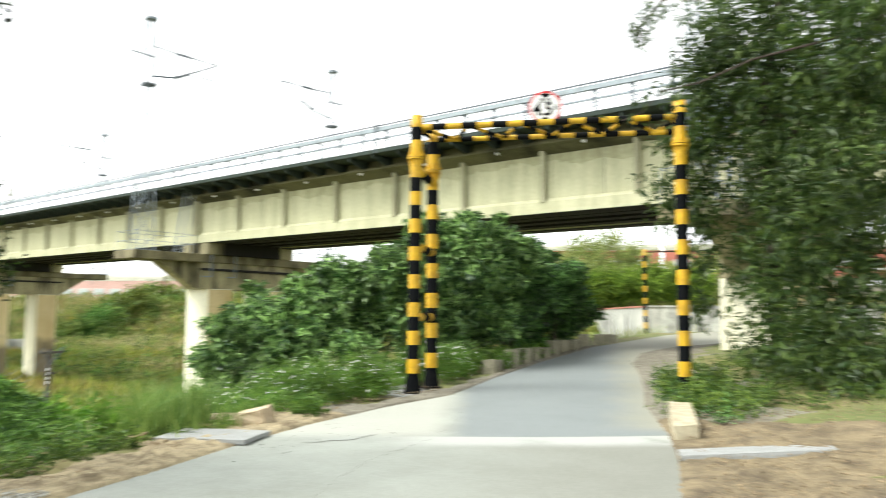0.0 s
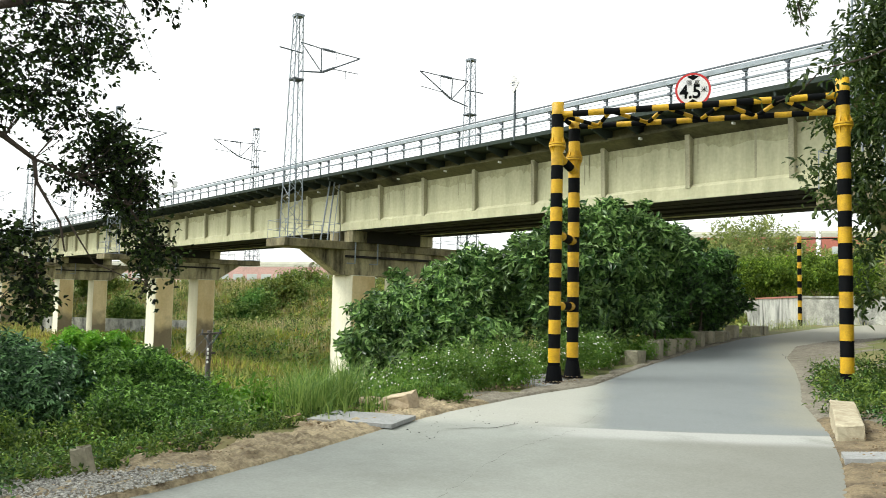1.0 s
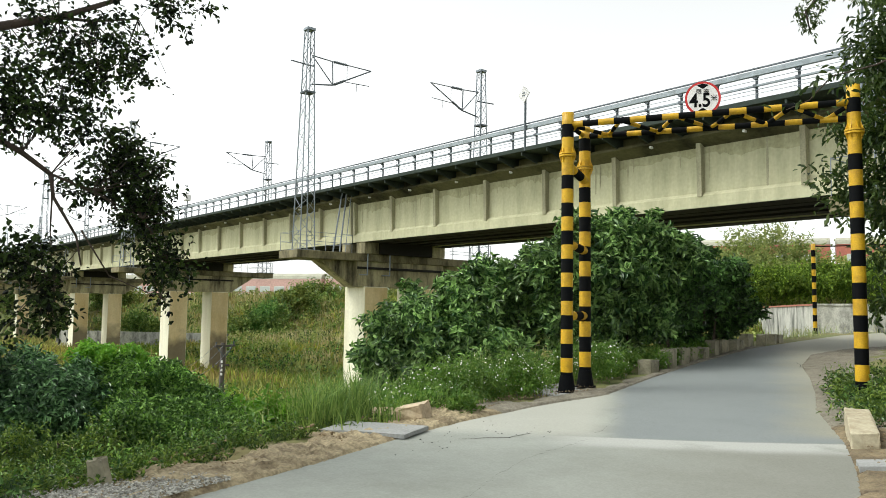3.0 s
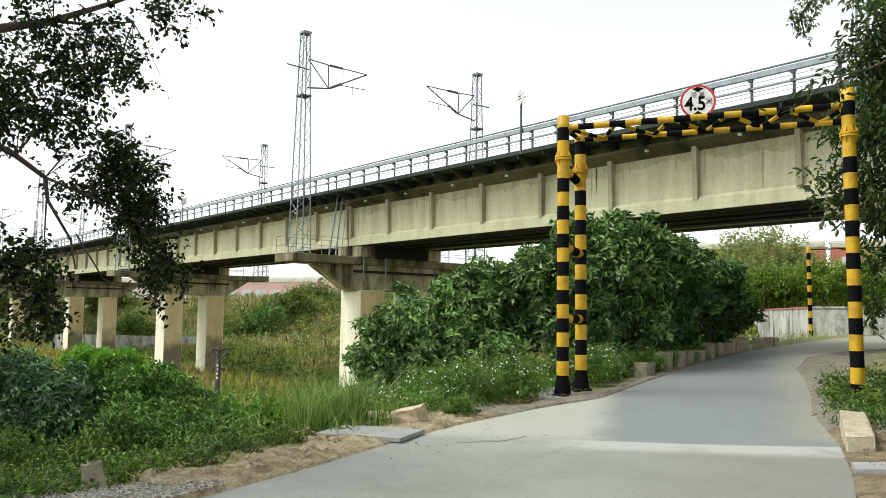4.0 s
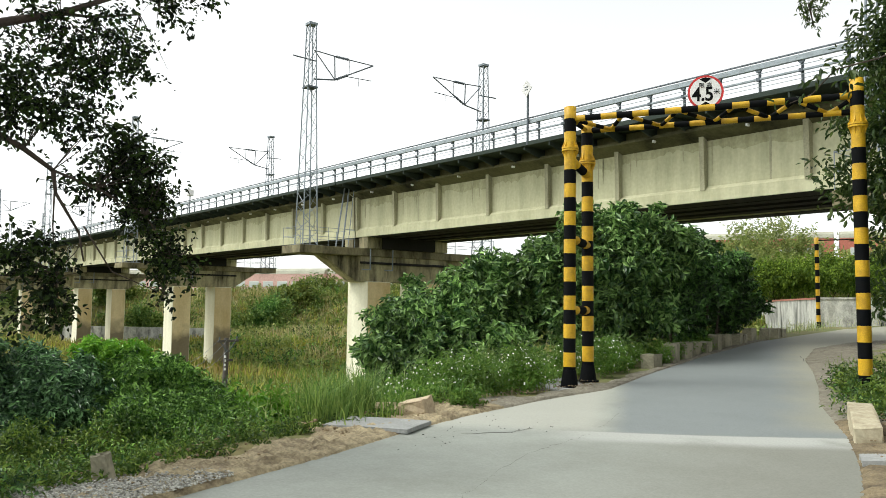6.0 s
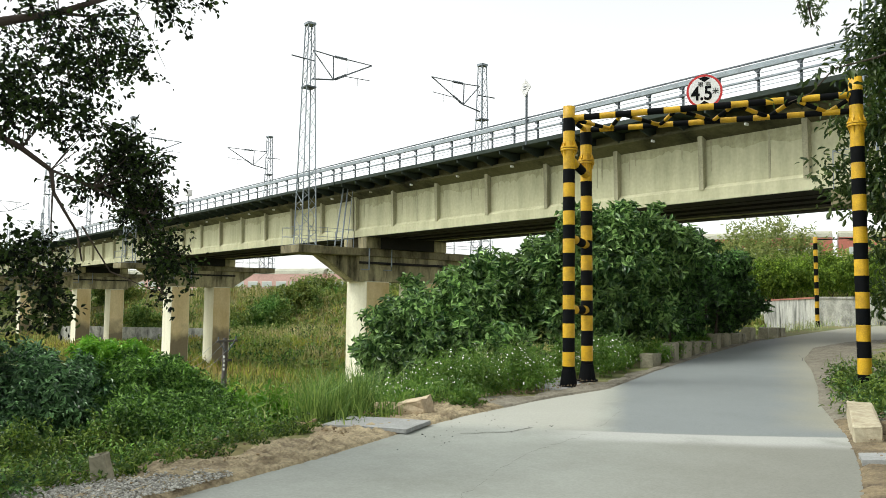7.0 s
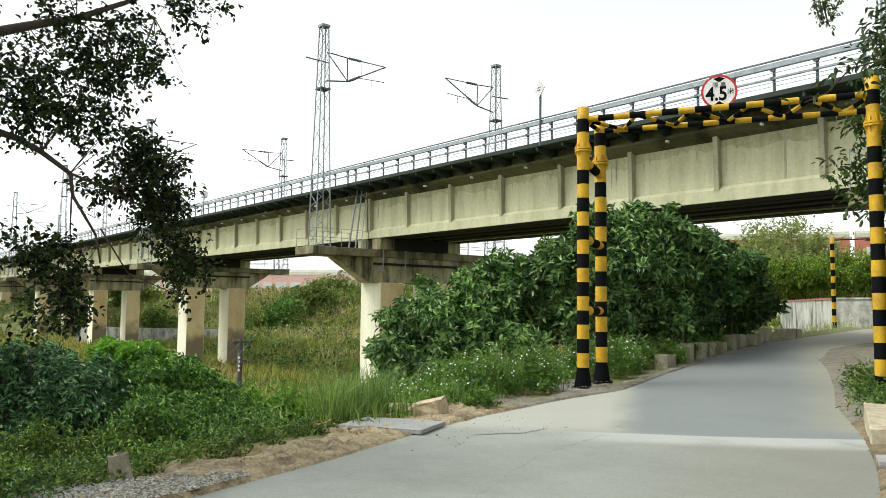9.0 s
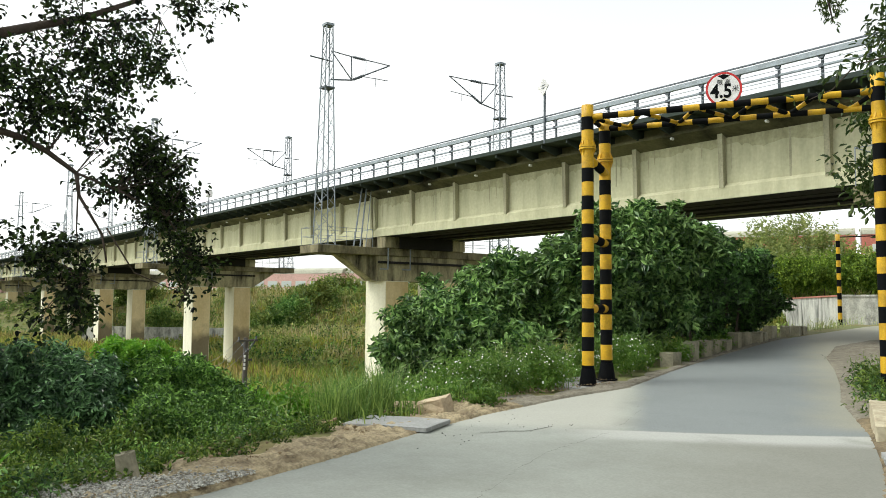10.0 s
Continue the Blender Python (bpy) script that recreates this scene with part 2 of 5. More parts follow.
DRYGRASS = leaf_material("dry_grass", (0.15, 0.17, 0.04), (0.46, 0.42, 0.14), 0.3, 0.7, 0.2, 0.045)
GRASS = leaf_material("green_grass", (0.09, 0.165, 0.03), (0.30, 0.38, 0.09), 0.4, 0.6, 0.3, 0.03)
REED = leaf_material("pale_reed_grass", (0.18, 0.25, 0.07), (0.50, 0.52, 0.24), 0.4, 0.6, 0.3, 0.03)
PLUME = leaf_material("pale_plumes", (0.36, 0.33, 0.14), (0.58, 0.52, 0.30), 0.4, 0.8)
BANKGRASS = leaf_material("bank_grass", (0.14, 0.22, 0.03), (0.42, 0.46, 0.09), 0.35, 0.7, 0.2, 0.045)
PETAL = material("white_petals", (0.8, 0.8, 0.76), 0.6, bump=0)
GRAVEL = material("grey_gravel", (0.33, 0.33, 0.295), 0.95, dark=(0.15, 0.145, 0.12), scale=6, fine=40, island=0.5)
CLOD = material("sandy_clods", (0.235, 0.178, 0.105), 0.98, dark=(0.13, 0.095, 0.058), scale=4, fine=30, island=0.45)
CRACK = material("dark_crack", (0.10, 0.095, 0.085), 1.0, bump=0)


def ground_material():
    """Soil under grass: green turf with brown dry patches, and bare sandy soil next to the road."""
    m = material("grassy_soil", (0.12, 0.14, 0.045), 1.0, dark=(0.24, 0.19, 0.09), scale=0.22, amount=0.9, fine=5, bump=0.8)
    return m


GROUND = ground_material()


# ---- mesh helpers ----
def part(name, bm, mat, parent=None, label="", smooth=False):
    """Links a bmesh as one mesh object, under parent where one is given."""
    me = bpy.data.meshes.new(name)
    bm.normal_update()
    bm.to_mesh(me)
    bm.free()
    return mesh_part(name, me, mat, parent, label, smooth)


def mesh_part(name, me, mat, parent=None, label="", smooth=False):
    for m in (mat if isinstance(mat, (list, tuple)) else [mat]):
        if m.name not in me.materials:
            me.materials.append(m)
    if smooth is not None:
        me.shade_smooth() if smooth else me.shade_flat()
    ob = new(name, me)
    if parent:
        ob.parent = parent
    if label:
        tagged(ob, label)
    return ob


def thing(name, label, category, m=None, group="", kind=""):
    ob = new(name)
    ob.empty_display_size = 0.2
    if m is not None:
        ob.matrix_world = m
    return tagged(ob, label, category, group, kind)


def box(bm, x0, x1, y0, y1, z0, z1, bevel=0.0, m=None):
    g = bmesh.ops.create_cube(bm, size=1.0)["verts"]
    bmesh.ops.scale(bm, vec=(x1 - x0, y1 - y0, z1 - z0), verts=g)
    bmesh.ops.translate(bm, vec=((x0 + x1) / 2, (y0 + y1) / 2, (z0 + z1) / 2), verts=g)
    if bevel:
        edges = list({e for v in g for e in v.link_edges})
        r = bmesh.ops.bevel(bm, geom=edges, offset=bevel, segments=1, affect="EDGES")
        g = r["verts"] + [v for v in g if v.is_valid]
    if m is not None:
        bmesh.ops.transform(bm, matrix=m, verts=list({v for v in g if v.is_valid}))
    return g


def tube(bm, a, b, r, r2=None, n=8, caps=True):
    a, b = Vector(a), Vector(b)
    d = b - a
    m = Matrix.Translation((a + b) / 2) @ d.to_track_quat("Z", "Y").to_matrix().to_4x4()
    return bmesh.ops.create_cone(bm, cap_ends=caps, segments=n, radius1=r, radius2=r if r2 is None else r2, depth=d.length, matrix=m)["verts"]


def prism(bm, outline, axis, lo, hi):
    """Extrudes an outline of (u, v) pairs from lo to hi along axis x, y or z."""
    def at(u, v, w):
        return {"x": (w, u, v), "y": (u, w, v), "z": (u, v, w)}[axis]
    a = [bm.verts.new(at(u, v, lo)) for u, v in outline]
    b = [bm.verts.new(at(u, v, hi)) for u, v in outline]
    k = len(outline)
    bm.faces.new(a)
    bm.faces.new(b[::-1])
    for i in range(k):
        bm.faces.new((a[i], b[i], b[(i + 1) % k], a[(i + 1) % k]))
    bmesh.ops.recalc_face_normals(bm, faces=bm.faces[:])


def raw_mesh(name, verts, faces):
    """A mesh from arrays: verts n x 3, faces n x k of one corner count."""
    me = bpy.data.meshes.new(name)
    n, k = faces.shape
    me.vertices.add(len(verts))
    me.vertices.foreach_set("co", np.asarray(verts, dtype=np.float32).ravel())
    me.loops.add(n * k)
    me.loops.foreach_set("vertex_index", faces.astype(np.int32).ravel())
    me.polygons.add(n)
    me.polygons.foreach_set("loop_start", np.arange(0, n * k, k, dtype=np.int32))
    me.update(calc_edges=True)
    return me


# ---- the lie of the land ----
LEFT_EDGE = ((-30, -3.5), (-4, -4.9), (0, -5.45), (2.3, -6.05), (4.0, -6.8), (5.8, -7.7), (7.2, -8.3), (9.1, -8.8), (10.9, -9.0), (13.9, -10.3), (18.5, -12.1), (24.8, -14.3), (30, -15.4), (36, -16.6), (41, -16.6), (46, -12), (52, 0))
RIGHT_EDGE = ((-30, 4.0), (0, 0.4), (4, -1.7), (7.9, -3.5), (9.4, -4.3), (11.8, -5.8), (13.8, -6.8), (16.6, -8.3), (19.2, -9.8), (23.1, -11.5), (26.5, -12.1), (30.0, -11.8), (34.0, -9.5), (38, -4), (44, 8))


def left_edge(y):
    return np.interp(y, [p[0] for p in LEFT_EDGE], [p[1] for p in LEFT_EDGE])


def right_edge(y):
    return np.interp(y, [p[0] for p in RIGHT_EDGE], [p[1] for p in RIGHT_EDGE])


def step(a, b, v):
    u = np.clip((v - a) / (b - a), 0, 1)
    return u * u * (3 - 2 * u)


def road_z(y):
    return 0.022 * np.clip(y - 8, 0, 40)


def land(x, y):
    """Height of the ground."""
    x, y = np.asarray(x, float), np.asarray(y, float)
    r = road_z(y)
    s = (left_edge(y) - x) * 0.8
    floor = -6.2 + 3.9 * step(29, 43, y) + 5.2 * step(44, 78, y) + 1.5 * step(95, 300, y)
    floor = floor + 2.6 * step(-66, -84, x) * (1 - step(29, 43, y))
    track = (y - 33.5) * 0.904 - (x + 146.2) * 0.427
    floor = np.maximum(floor, -4.0 + 6.6 * step(-22, -3, track) * step(-45, -70, x))
    near = r - 0.31 * np.clip(s - 1.0, 0, 4) - 0.40 * np.clip(s - 5.0, 0, 60)
    left = np.maximum(near, floor)
    q = (x - right_edge(y)) * 0.85
    right = r + 0.35 * step(0.3, 3.0, q) + 0.6 * step(3, 12, q)
    z = np.where(s > 0, left, np.where(q > 0, right, r))
    rough = 0.05 * np.sin(1.7 * x + 0.6 * y) * np.sin(1.3 * y - 0.4 * x) + 0.03 * np.sin(4.1 * x + 1.0) * np.sin(3.7 * y)
    far = np.hypot(x, y)
    z = z + rough * step(0.1, 1.0, np.maximum(s, q)) * (1 + 2 * step(30, 80, far))
    return z - 0.05 * (np.maximum(s, q) < 0)


def axis(lo, fine_lo, fine_hi, hi, fine):
    pts = list(np.arange(fine_lo, fine_hi, fine))
    d, v = fine, fine_lo
    while v > lo:
        d *= 1.18
        v -= d
        pts.insert(0, v)
    d, v = fine, pts[-1]
    while v < hi:
        d *= 1.18
        v += d
        pts.append(v)
    return np.array(pts)


gx, gy = axis(-2500, -32, 4, 2500, 0.3), axis(-2500, -3, 34, 2500, 0.3)
XX, YY = np.meshgrid(gx, gy)
nx, ny = len(gx), len(gy)
idx = np.arange(nx * ny).reshape(ny, nx)
gfaces = np.stack([idx[:-1, :-1], idx[:-1, 1:], idx[1:, 1:], idx[1:, :-1]], -1).reshape(-1, 4)
ground = mesh_part("ground", raw_mesh("ground", np.stack([XX, YY, land(XX, YY)], -1).reshape(-1, 3), gfaces), GROUND, smooth=True)
tagged(ground, "grassy sloping ground with dry brown patches", "ground", kind="structure")


def strip(name, y0, y1, lo, hi, lift, mat, label, n=60):
    """A paved strip between two edges, with a thickness of 60 mm."""
    ys = np.linspace(y0, y1, n)
    v, f = [], []
    for y in ys:
        a, b = lo(y), hi(y)
        for k in range(9):
            x = a + (b - a) * k / 8
            v.append((x, y, float(road_z(y)) + lift))
    for i in range(n - 1):
        for k in range(8):
            p = i * 9 + k
            f.append((p, p + 1, p + 10, p + 9))
    base = len(v)
    for i in range(n):
        for k in (0, 8):
            x, y, z = v[i * 9 + k]
            v.append((x, y, z - 0.12))
    for i in range(n - 1):
        a, c = i * 9, i * 9 + 9
        f.append((base + 2 * i, a, c, base + 2 * i + 2))
        f.append((a + 8, base + 2 * i + 1, base + 2 * i + 3, c + 8))
    ob = mesh_part(name, raw_mesh(name, np.array(v), np.array(f)), mat)
    return tagged(ob, label, "road", kind="structure")


strip("road", -30, 47, left_edge, right_edge, 0.012, ROAD, "pale and grey concrete road with cracks and sand", 120)


def crack(points, width, seed):
    rng = random.Random(seed)
    fine_pts = []
    for p, q in zip(points, points[1:]):
        for k in range(6):
            u = k / 6
            fine_pts.append((p[0] + (q[0] - p[0]) * u + rng.uniform(-0.03, 0.03), p[1] + (q[1] - p[1]) * u + rng.uniform(-0.03, 0.03)))
    v, f = [], []
    for i, (x, y) in enumerate(fine_pts):
        w = width * rng.uniform(0.4, 1.2)
        z = float(road_z(y)) + 0.016
        v += [(x - w / 2, y + w / 2, z), (x + w / 2, y - w / 2, z)]
        if i:
            f.append((2 * i - 2, 2 * i - 1, 2 * i + 1, 2 * i))
    ob = mesh_part("road_crack", raw_mesh("road_crack", np.array(v), np.array(f)), CRACK)
    return tagged(ob, "fine dark crack in the road concrete", "crack", kind="structure")


crack([(-4.6, 3.7), (-5.0, 4.4), (-5.31, 4.9), (-5.89, 5.98), (-6.08, 6.61), (-6.3, 7.36)], 0.008, 1)
crack([(-6.4, 7.5), (-7.14, 8.84), (-7.6, 9.5)], 0.008, 2)
crack([(-7.1, 6.0), (-6.9, 6.6), (-7.0, 7.1)], 0.02, 3)
crack([(-10.4, 20.2), (-9.6, 18.8), (-9.3, 18.4)], 0.05, 4)


def verge(name, edge, sign, y0, y1, width, height, label, seed, mat):
    """A bumpy strip of bare sandy soil along the road that dips under the grass at its outer side."""
    rng = random.Random(seed)
    ys, m = np.arange(y0, y1, 0.06), 32
    v, f = [], []
    for i, y in enumerate(ys):
        w = width(y) * (1 + 0.25 * math.sin(2.1 * y + seed) + 0.15 * math.sin(5.3 * y))
        for k in range(m + 1):
            u = k / m
            x = float(edge(y)) + sign * (w * u - 0.12 + 0.06 * math.sin(7 * y + seed) * (1 - u))
            n = 0.35 * noise.fractal((x * 1.6, y * 1.6, seed), 1.0, 2.0, 4) + 0.7 * noise.fractal((x * 8.5, y * 8.5, seed), 0.6, 2.0, 4)
            z = max(float(land(x, y)), float(road_z(y)) - 0.05 - 0.2 * u)
            z = z + (0.022 + height * (0.6 + 0.9 * n) * min(1, u * 4)) * (1 - u ** 3) - 0.12 * u ** 6
            v.append((x, y, z))
    for i in range(len(ys) - 1):
        for k in range(m):
            p = i * (m + 1) + k
            f.append((p, p + 1, p + m + 2, p + m + 1) if sign > 0 else (p, p + m + 1, p + m + 2, p + 1))
    ob = mesh_part(name, raw_mesh(name, np.array(v), np.array(f)), mat, smooth=True)
    return tagged(ob, label, "ground", kind="structure")


verge("verge_soil", left_edge, -1, -6, 8.0, lambda y: 1.5, 0.07, "bare sandy soil along the road edge", 3, SAND)
verge("verge_soil", left_edge, -1, 8.0, 12.5, lambda y: 1.2 - 0.1 * (y - 8), 0.04, "pale sandy soil by the gantry footing", 4, PALEDIRT)
verge("verge_soil", left_edge, -1, 12.5, 26, lambda y: 0.6, 0.03, "thin sandy soil along the guard stones", 5, PALEDIRT)
verge("verge_soil", right_edge, 1, -4, 10.4, lambda y: 3.2, 0.08, "bare sandy ground beside the road", 8, DIRT)
verge("verge_soil", right_edge, 1, 10.4, 34, lambda y: 2.4, 0.03, "pale gravelly soil strip along the road", 9, PALEDIRT)

# ---- railway bridge ----
FACE, BACK, BOT, TOP, SPAN = 22.5, 27.9, 4.9, 7.25, 27.6
JOINTS = [-7.9 - SPAN * i for i in range(-1, 8)]
RAIL_Y, DECK_TOP = 21.35, 7.72


def bridge_span(x1, x0):
    t = thing("bridge_span", "cream concrete railway girder span with ribbed sides", "bridge", pose(0, 0, 0), group="spans of the railway bridge")
    for y, s in ((FACE, 1), (BACK, -1)):
        bm = bmesh.new()
        prism(bm, [(y, BOT), (y, BOT + 0.38), (y + s * 0.14, BOT + 0.5), (y + s * 0.14, TOP - 0.36), (y - s * 0.4, TOP - 0.1), (y - s * 0.4, TOP), (y + s * 1.9, TOP), (y + s * 1.9, TOP - 0.2), (y + s * 0.55, TOP - 0.4), (y + s * 0.55, BOT + 0.5), (y + s * 0.9, BOT + 0.35), (y + s * 0.9, BOT)], "x", x0 + 0.05, x1 - 0.05)
        girder = part("girder", bm, CONCRETE, t)
        girder.data.materials.append(SHADEMOSS)
        # Faces below the overhang take the moss and painted shade.
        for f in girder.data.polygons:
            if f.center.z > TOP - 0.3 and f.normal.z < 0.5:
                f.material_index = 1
        n = 8
        for k in range(n + 1):
            x = x1 + (0.06 if 0 < k < n else -0.16 if k == 0 else 0.16) - (x1 - x0) * k / n
            bm = bmesh.new()
            prism(bm, [(y + s * 0.13, BOT + 0.36), (y - s * 0.04, BOT + 0.36), (y - s * 0.1, TOP - 0.25), (y + s * 0.13, TOP - 0.35)], "x", x - 0.085, x + 0.085)
            part("rib", bm, RIB, t, "stained vertical rib")
    # Thin dark sheets that paint the shade beneath the girders.
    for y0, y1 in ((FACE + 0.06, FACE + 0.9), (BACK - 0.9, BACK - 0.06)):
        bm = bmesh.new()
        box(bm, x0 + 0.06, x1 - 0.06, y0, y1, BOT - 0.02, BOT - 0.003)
        part("girder_soffit", bm, SOFFIT, t, "underside sheet painted as shade")
    for k in range(8):
        x = x1 - 1.6 - (x1 - x0 - 0.32) * k / 8
        bm = bmesh.new()
        box(bm, x - 0.035, x + 0.035, FACE - 0.5, FACE - 0.35, 7.0, 7.08, 0.01)
        part("drain_spout", bm, WHITE, t, "small white drain spout")
    if -70 < x0 < 20:
        rng = random.Random(int(-x0))
        # Ragged band: grime, plus the overhang's shade painted on the upper web.
        bm = bmesh.new()
        last = None
        for k in range(221):
            x = x0 + 0.1 + (x1 - x0 - 0.2) * k / 220
            h = 0.3 + 0.1 * math.sin(x * 0.9) + 0.07 * math.sin(x * 3.7 + 1) + rng.uniform(0, 0.13) * (k % 3 == 0)
            row = [bm.verts.new((x, FACE + 0.1365, TOP - 0.362)), bm.verts.new((x, FACE + 0.1365, TOP - 0.36 - h))]
            if last:
                bm.faces.new((last[0], last[1], row[1], row[0]))
            last = row
        part("grime_band", bm, GRIMESHADE, t, "olive grime and painted overhang shade along the girder top")
        for k in range(34):
            x, w, h = rng.uniform(x0 + 0.4, x1 - 0.4), rng.uniform(0.012, 0.05), rng.uniform(0.15, 1.1) ** 1.3
            bm = bmesh.new()
            prism(bm, [(x - w, TOP - 0.36), (x + w, TOP - 0.36), (x + w * 0.5, TOP - 0.36 - h * 0.7), (x, TOP - 0.36 - h), (x - w * 0.6, TOP - 0.36 - h * 0.6)], "y", FACE + 0.134, FACE + 0.1415)
            part("drip_stain", bm, FAINT, t, "faint drip stain")
    for x, w, z0 in ((x1 - 4.6, 0.035, BOT + 0.42), (x1 - 22.3, 0.03, BOT + 0.42), (x1 - 26.9, 0.025, BOT + 1.0), (x0 + 0.1, 0.06, BOT + 0.5), (x1 - 11.3, 0.02, BOT + 0.9)):
        bm = bmesh.new()
        box(bm, x - w, x + w, FACE + 0.128, FACE + 0.142, z0, TOP - 0.36)
        part("drip_stain", bm, RIB, t, "dark drip stain")
    # Inner girders and diaphragms have the shade between them as their colour.
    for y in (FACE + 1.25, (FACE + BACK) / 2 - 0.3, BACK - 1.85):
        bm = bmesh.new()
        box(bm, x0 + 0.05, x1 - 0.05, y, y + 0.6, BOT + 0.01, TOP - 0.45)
        part("inner_girder", bm, SOFFIT, t, "inner concrete girder with shade in its colour")
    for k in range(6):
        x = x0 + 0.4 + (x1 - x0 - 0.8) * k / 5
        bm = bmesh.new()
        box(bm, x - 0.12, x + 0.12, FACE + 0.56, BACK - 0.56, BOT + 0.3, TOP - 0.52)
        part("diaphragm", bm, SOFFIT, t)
    # The deck edge has the walkway's shade painted as its colour.
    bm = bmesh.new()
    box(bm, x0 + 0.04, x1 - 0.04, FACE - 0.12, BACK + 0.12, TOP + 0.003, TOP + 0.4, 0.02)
    part("deck", bm, SHADEMOSS, t, "deck edge with overhang shade in its colour")
    for y0, y1 in ((RAIL_Y - 0.12, FACE - 0.123), (BACK + 0.123, BACK + FACE - RAIL_Y + 0.12)):
        bm = bmesh.new()
        box(bm, x0 + 0.04, x1 - 0.04, y0, y1, DECK_TOP - 0.16, DECK_TOP, 0.01)
        part("walkway", bm, SLATE, t, "dark walkway along the deck edge")
    n = 21
    for k in range(n):
        x = x1 - 0.65 - (x1 - x0 - 1.3) * k / (n - 1)
        bm = bmesh.new()
        prism(bm, [(RAIL_Y - 0.08, DECK_TOP - 0.17), (RAIL_Y - 0.08, DECK_TOP - 0.3), (FACE - 0.12, TOP - 0.12), (FACE - 0.12, DECK_TOP - 0.17)], "x", x - 0.03, x + 0.03)
        part("bracket", bm, SLATE, t)
    return t


def bridge_railing(x1, x0):
    t = thing("bridge_railing", "grey steel railing with two rails along the bridge walkway", "railing", group="railings of the bridge")
    for z, h, w, nm in ((8.66, 0.04, 0.05, "cap_rail"), (8.575, 0.165, 0.10, "top_rail"), (8.16, 0.065, 0.06, "middle_rail"), (8.29, 0.014, 0.014, "wire_rail"), (8.02, 0.016, 0.016, "wire_rail"), (7.9, 0.012, 0.012, "wire_rail")):
        bm = bmesh.new()
        box(bm, x0, x1, RAIL_Y - w / 2, RAIL_Y + w / 2, z - h, z, 0.012 if h > 0.05 else 0.0)
        part(nm, bm, RAILING if nm != "cap_rail" else RAILPOST, t)
    n = 22
    shared = []
    for k in range(n):
        x = x1 - 0.4 - (x1 - x0 - 0.8) * k / (n - 1)
        if not shared:
            bm = bmesh.new()
            box(bm, -0.035, 0.035, 0.053, 0.11, DECK_TOP, 8.42, 0.006)
            part_post = part("post", bm, RAILPOST, t)
            bm = bmesh.new()
            box(bm, -0.08, 0.08, 0.02, 0.16, 0, 0.03)
            foot = part("foot_plate", bm, RAILPOST, part_post)
            foot.location = (0, 0, DECK_TOP)
            bm = bmesh.new()
            prism(bm, [(-0.1, 8.405), (0.1, 8.405), (0.045, 8.33), (-0.045, 8.33)], "y", -0.02, 0.05)
            part("saddle", bm, RAILPOST, part_post)
            bm = bmesh.new()
            box(bm, -0.055, 0.055, -0.045, 0.05, 8.08, 8.175)
            part("clip", bm, RAILPOST, part_post)
            shared = [part_post, *part_post.children]
            part_post.location = (x, RAIL_Y, 0)
        else:
            p2 = new("post", shared[0].data)
            p2.parent, p2.location = t, (x, RAIL_Y, 0)
            for c in shared[1:]:
                c2 = new(c.name.split(".")[0], c.data)
                c2.parent, c2.location = p2, c.location
    return t


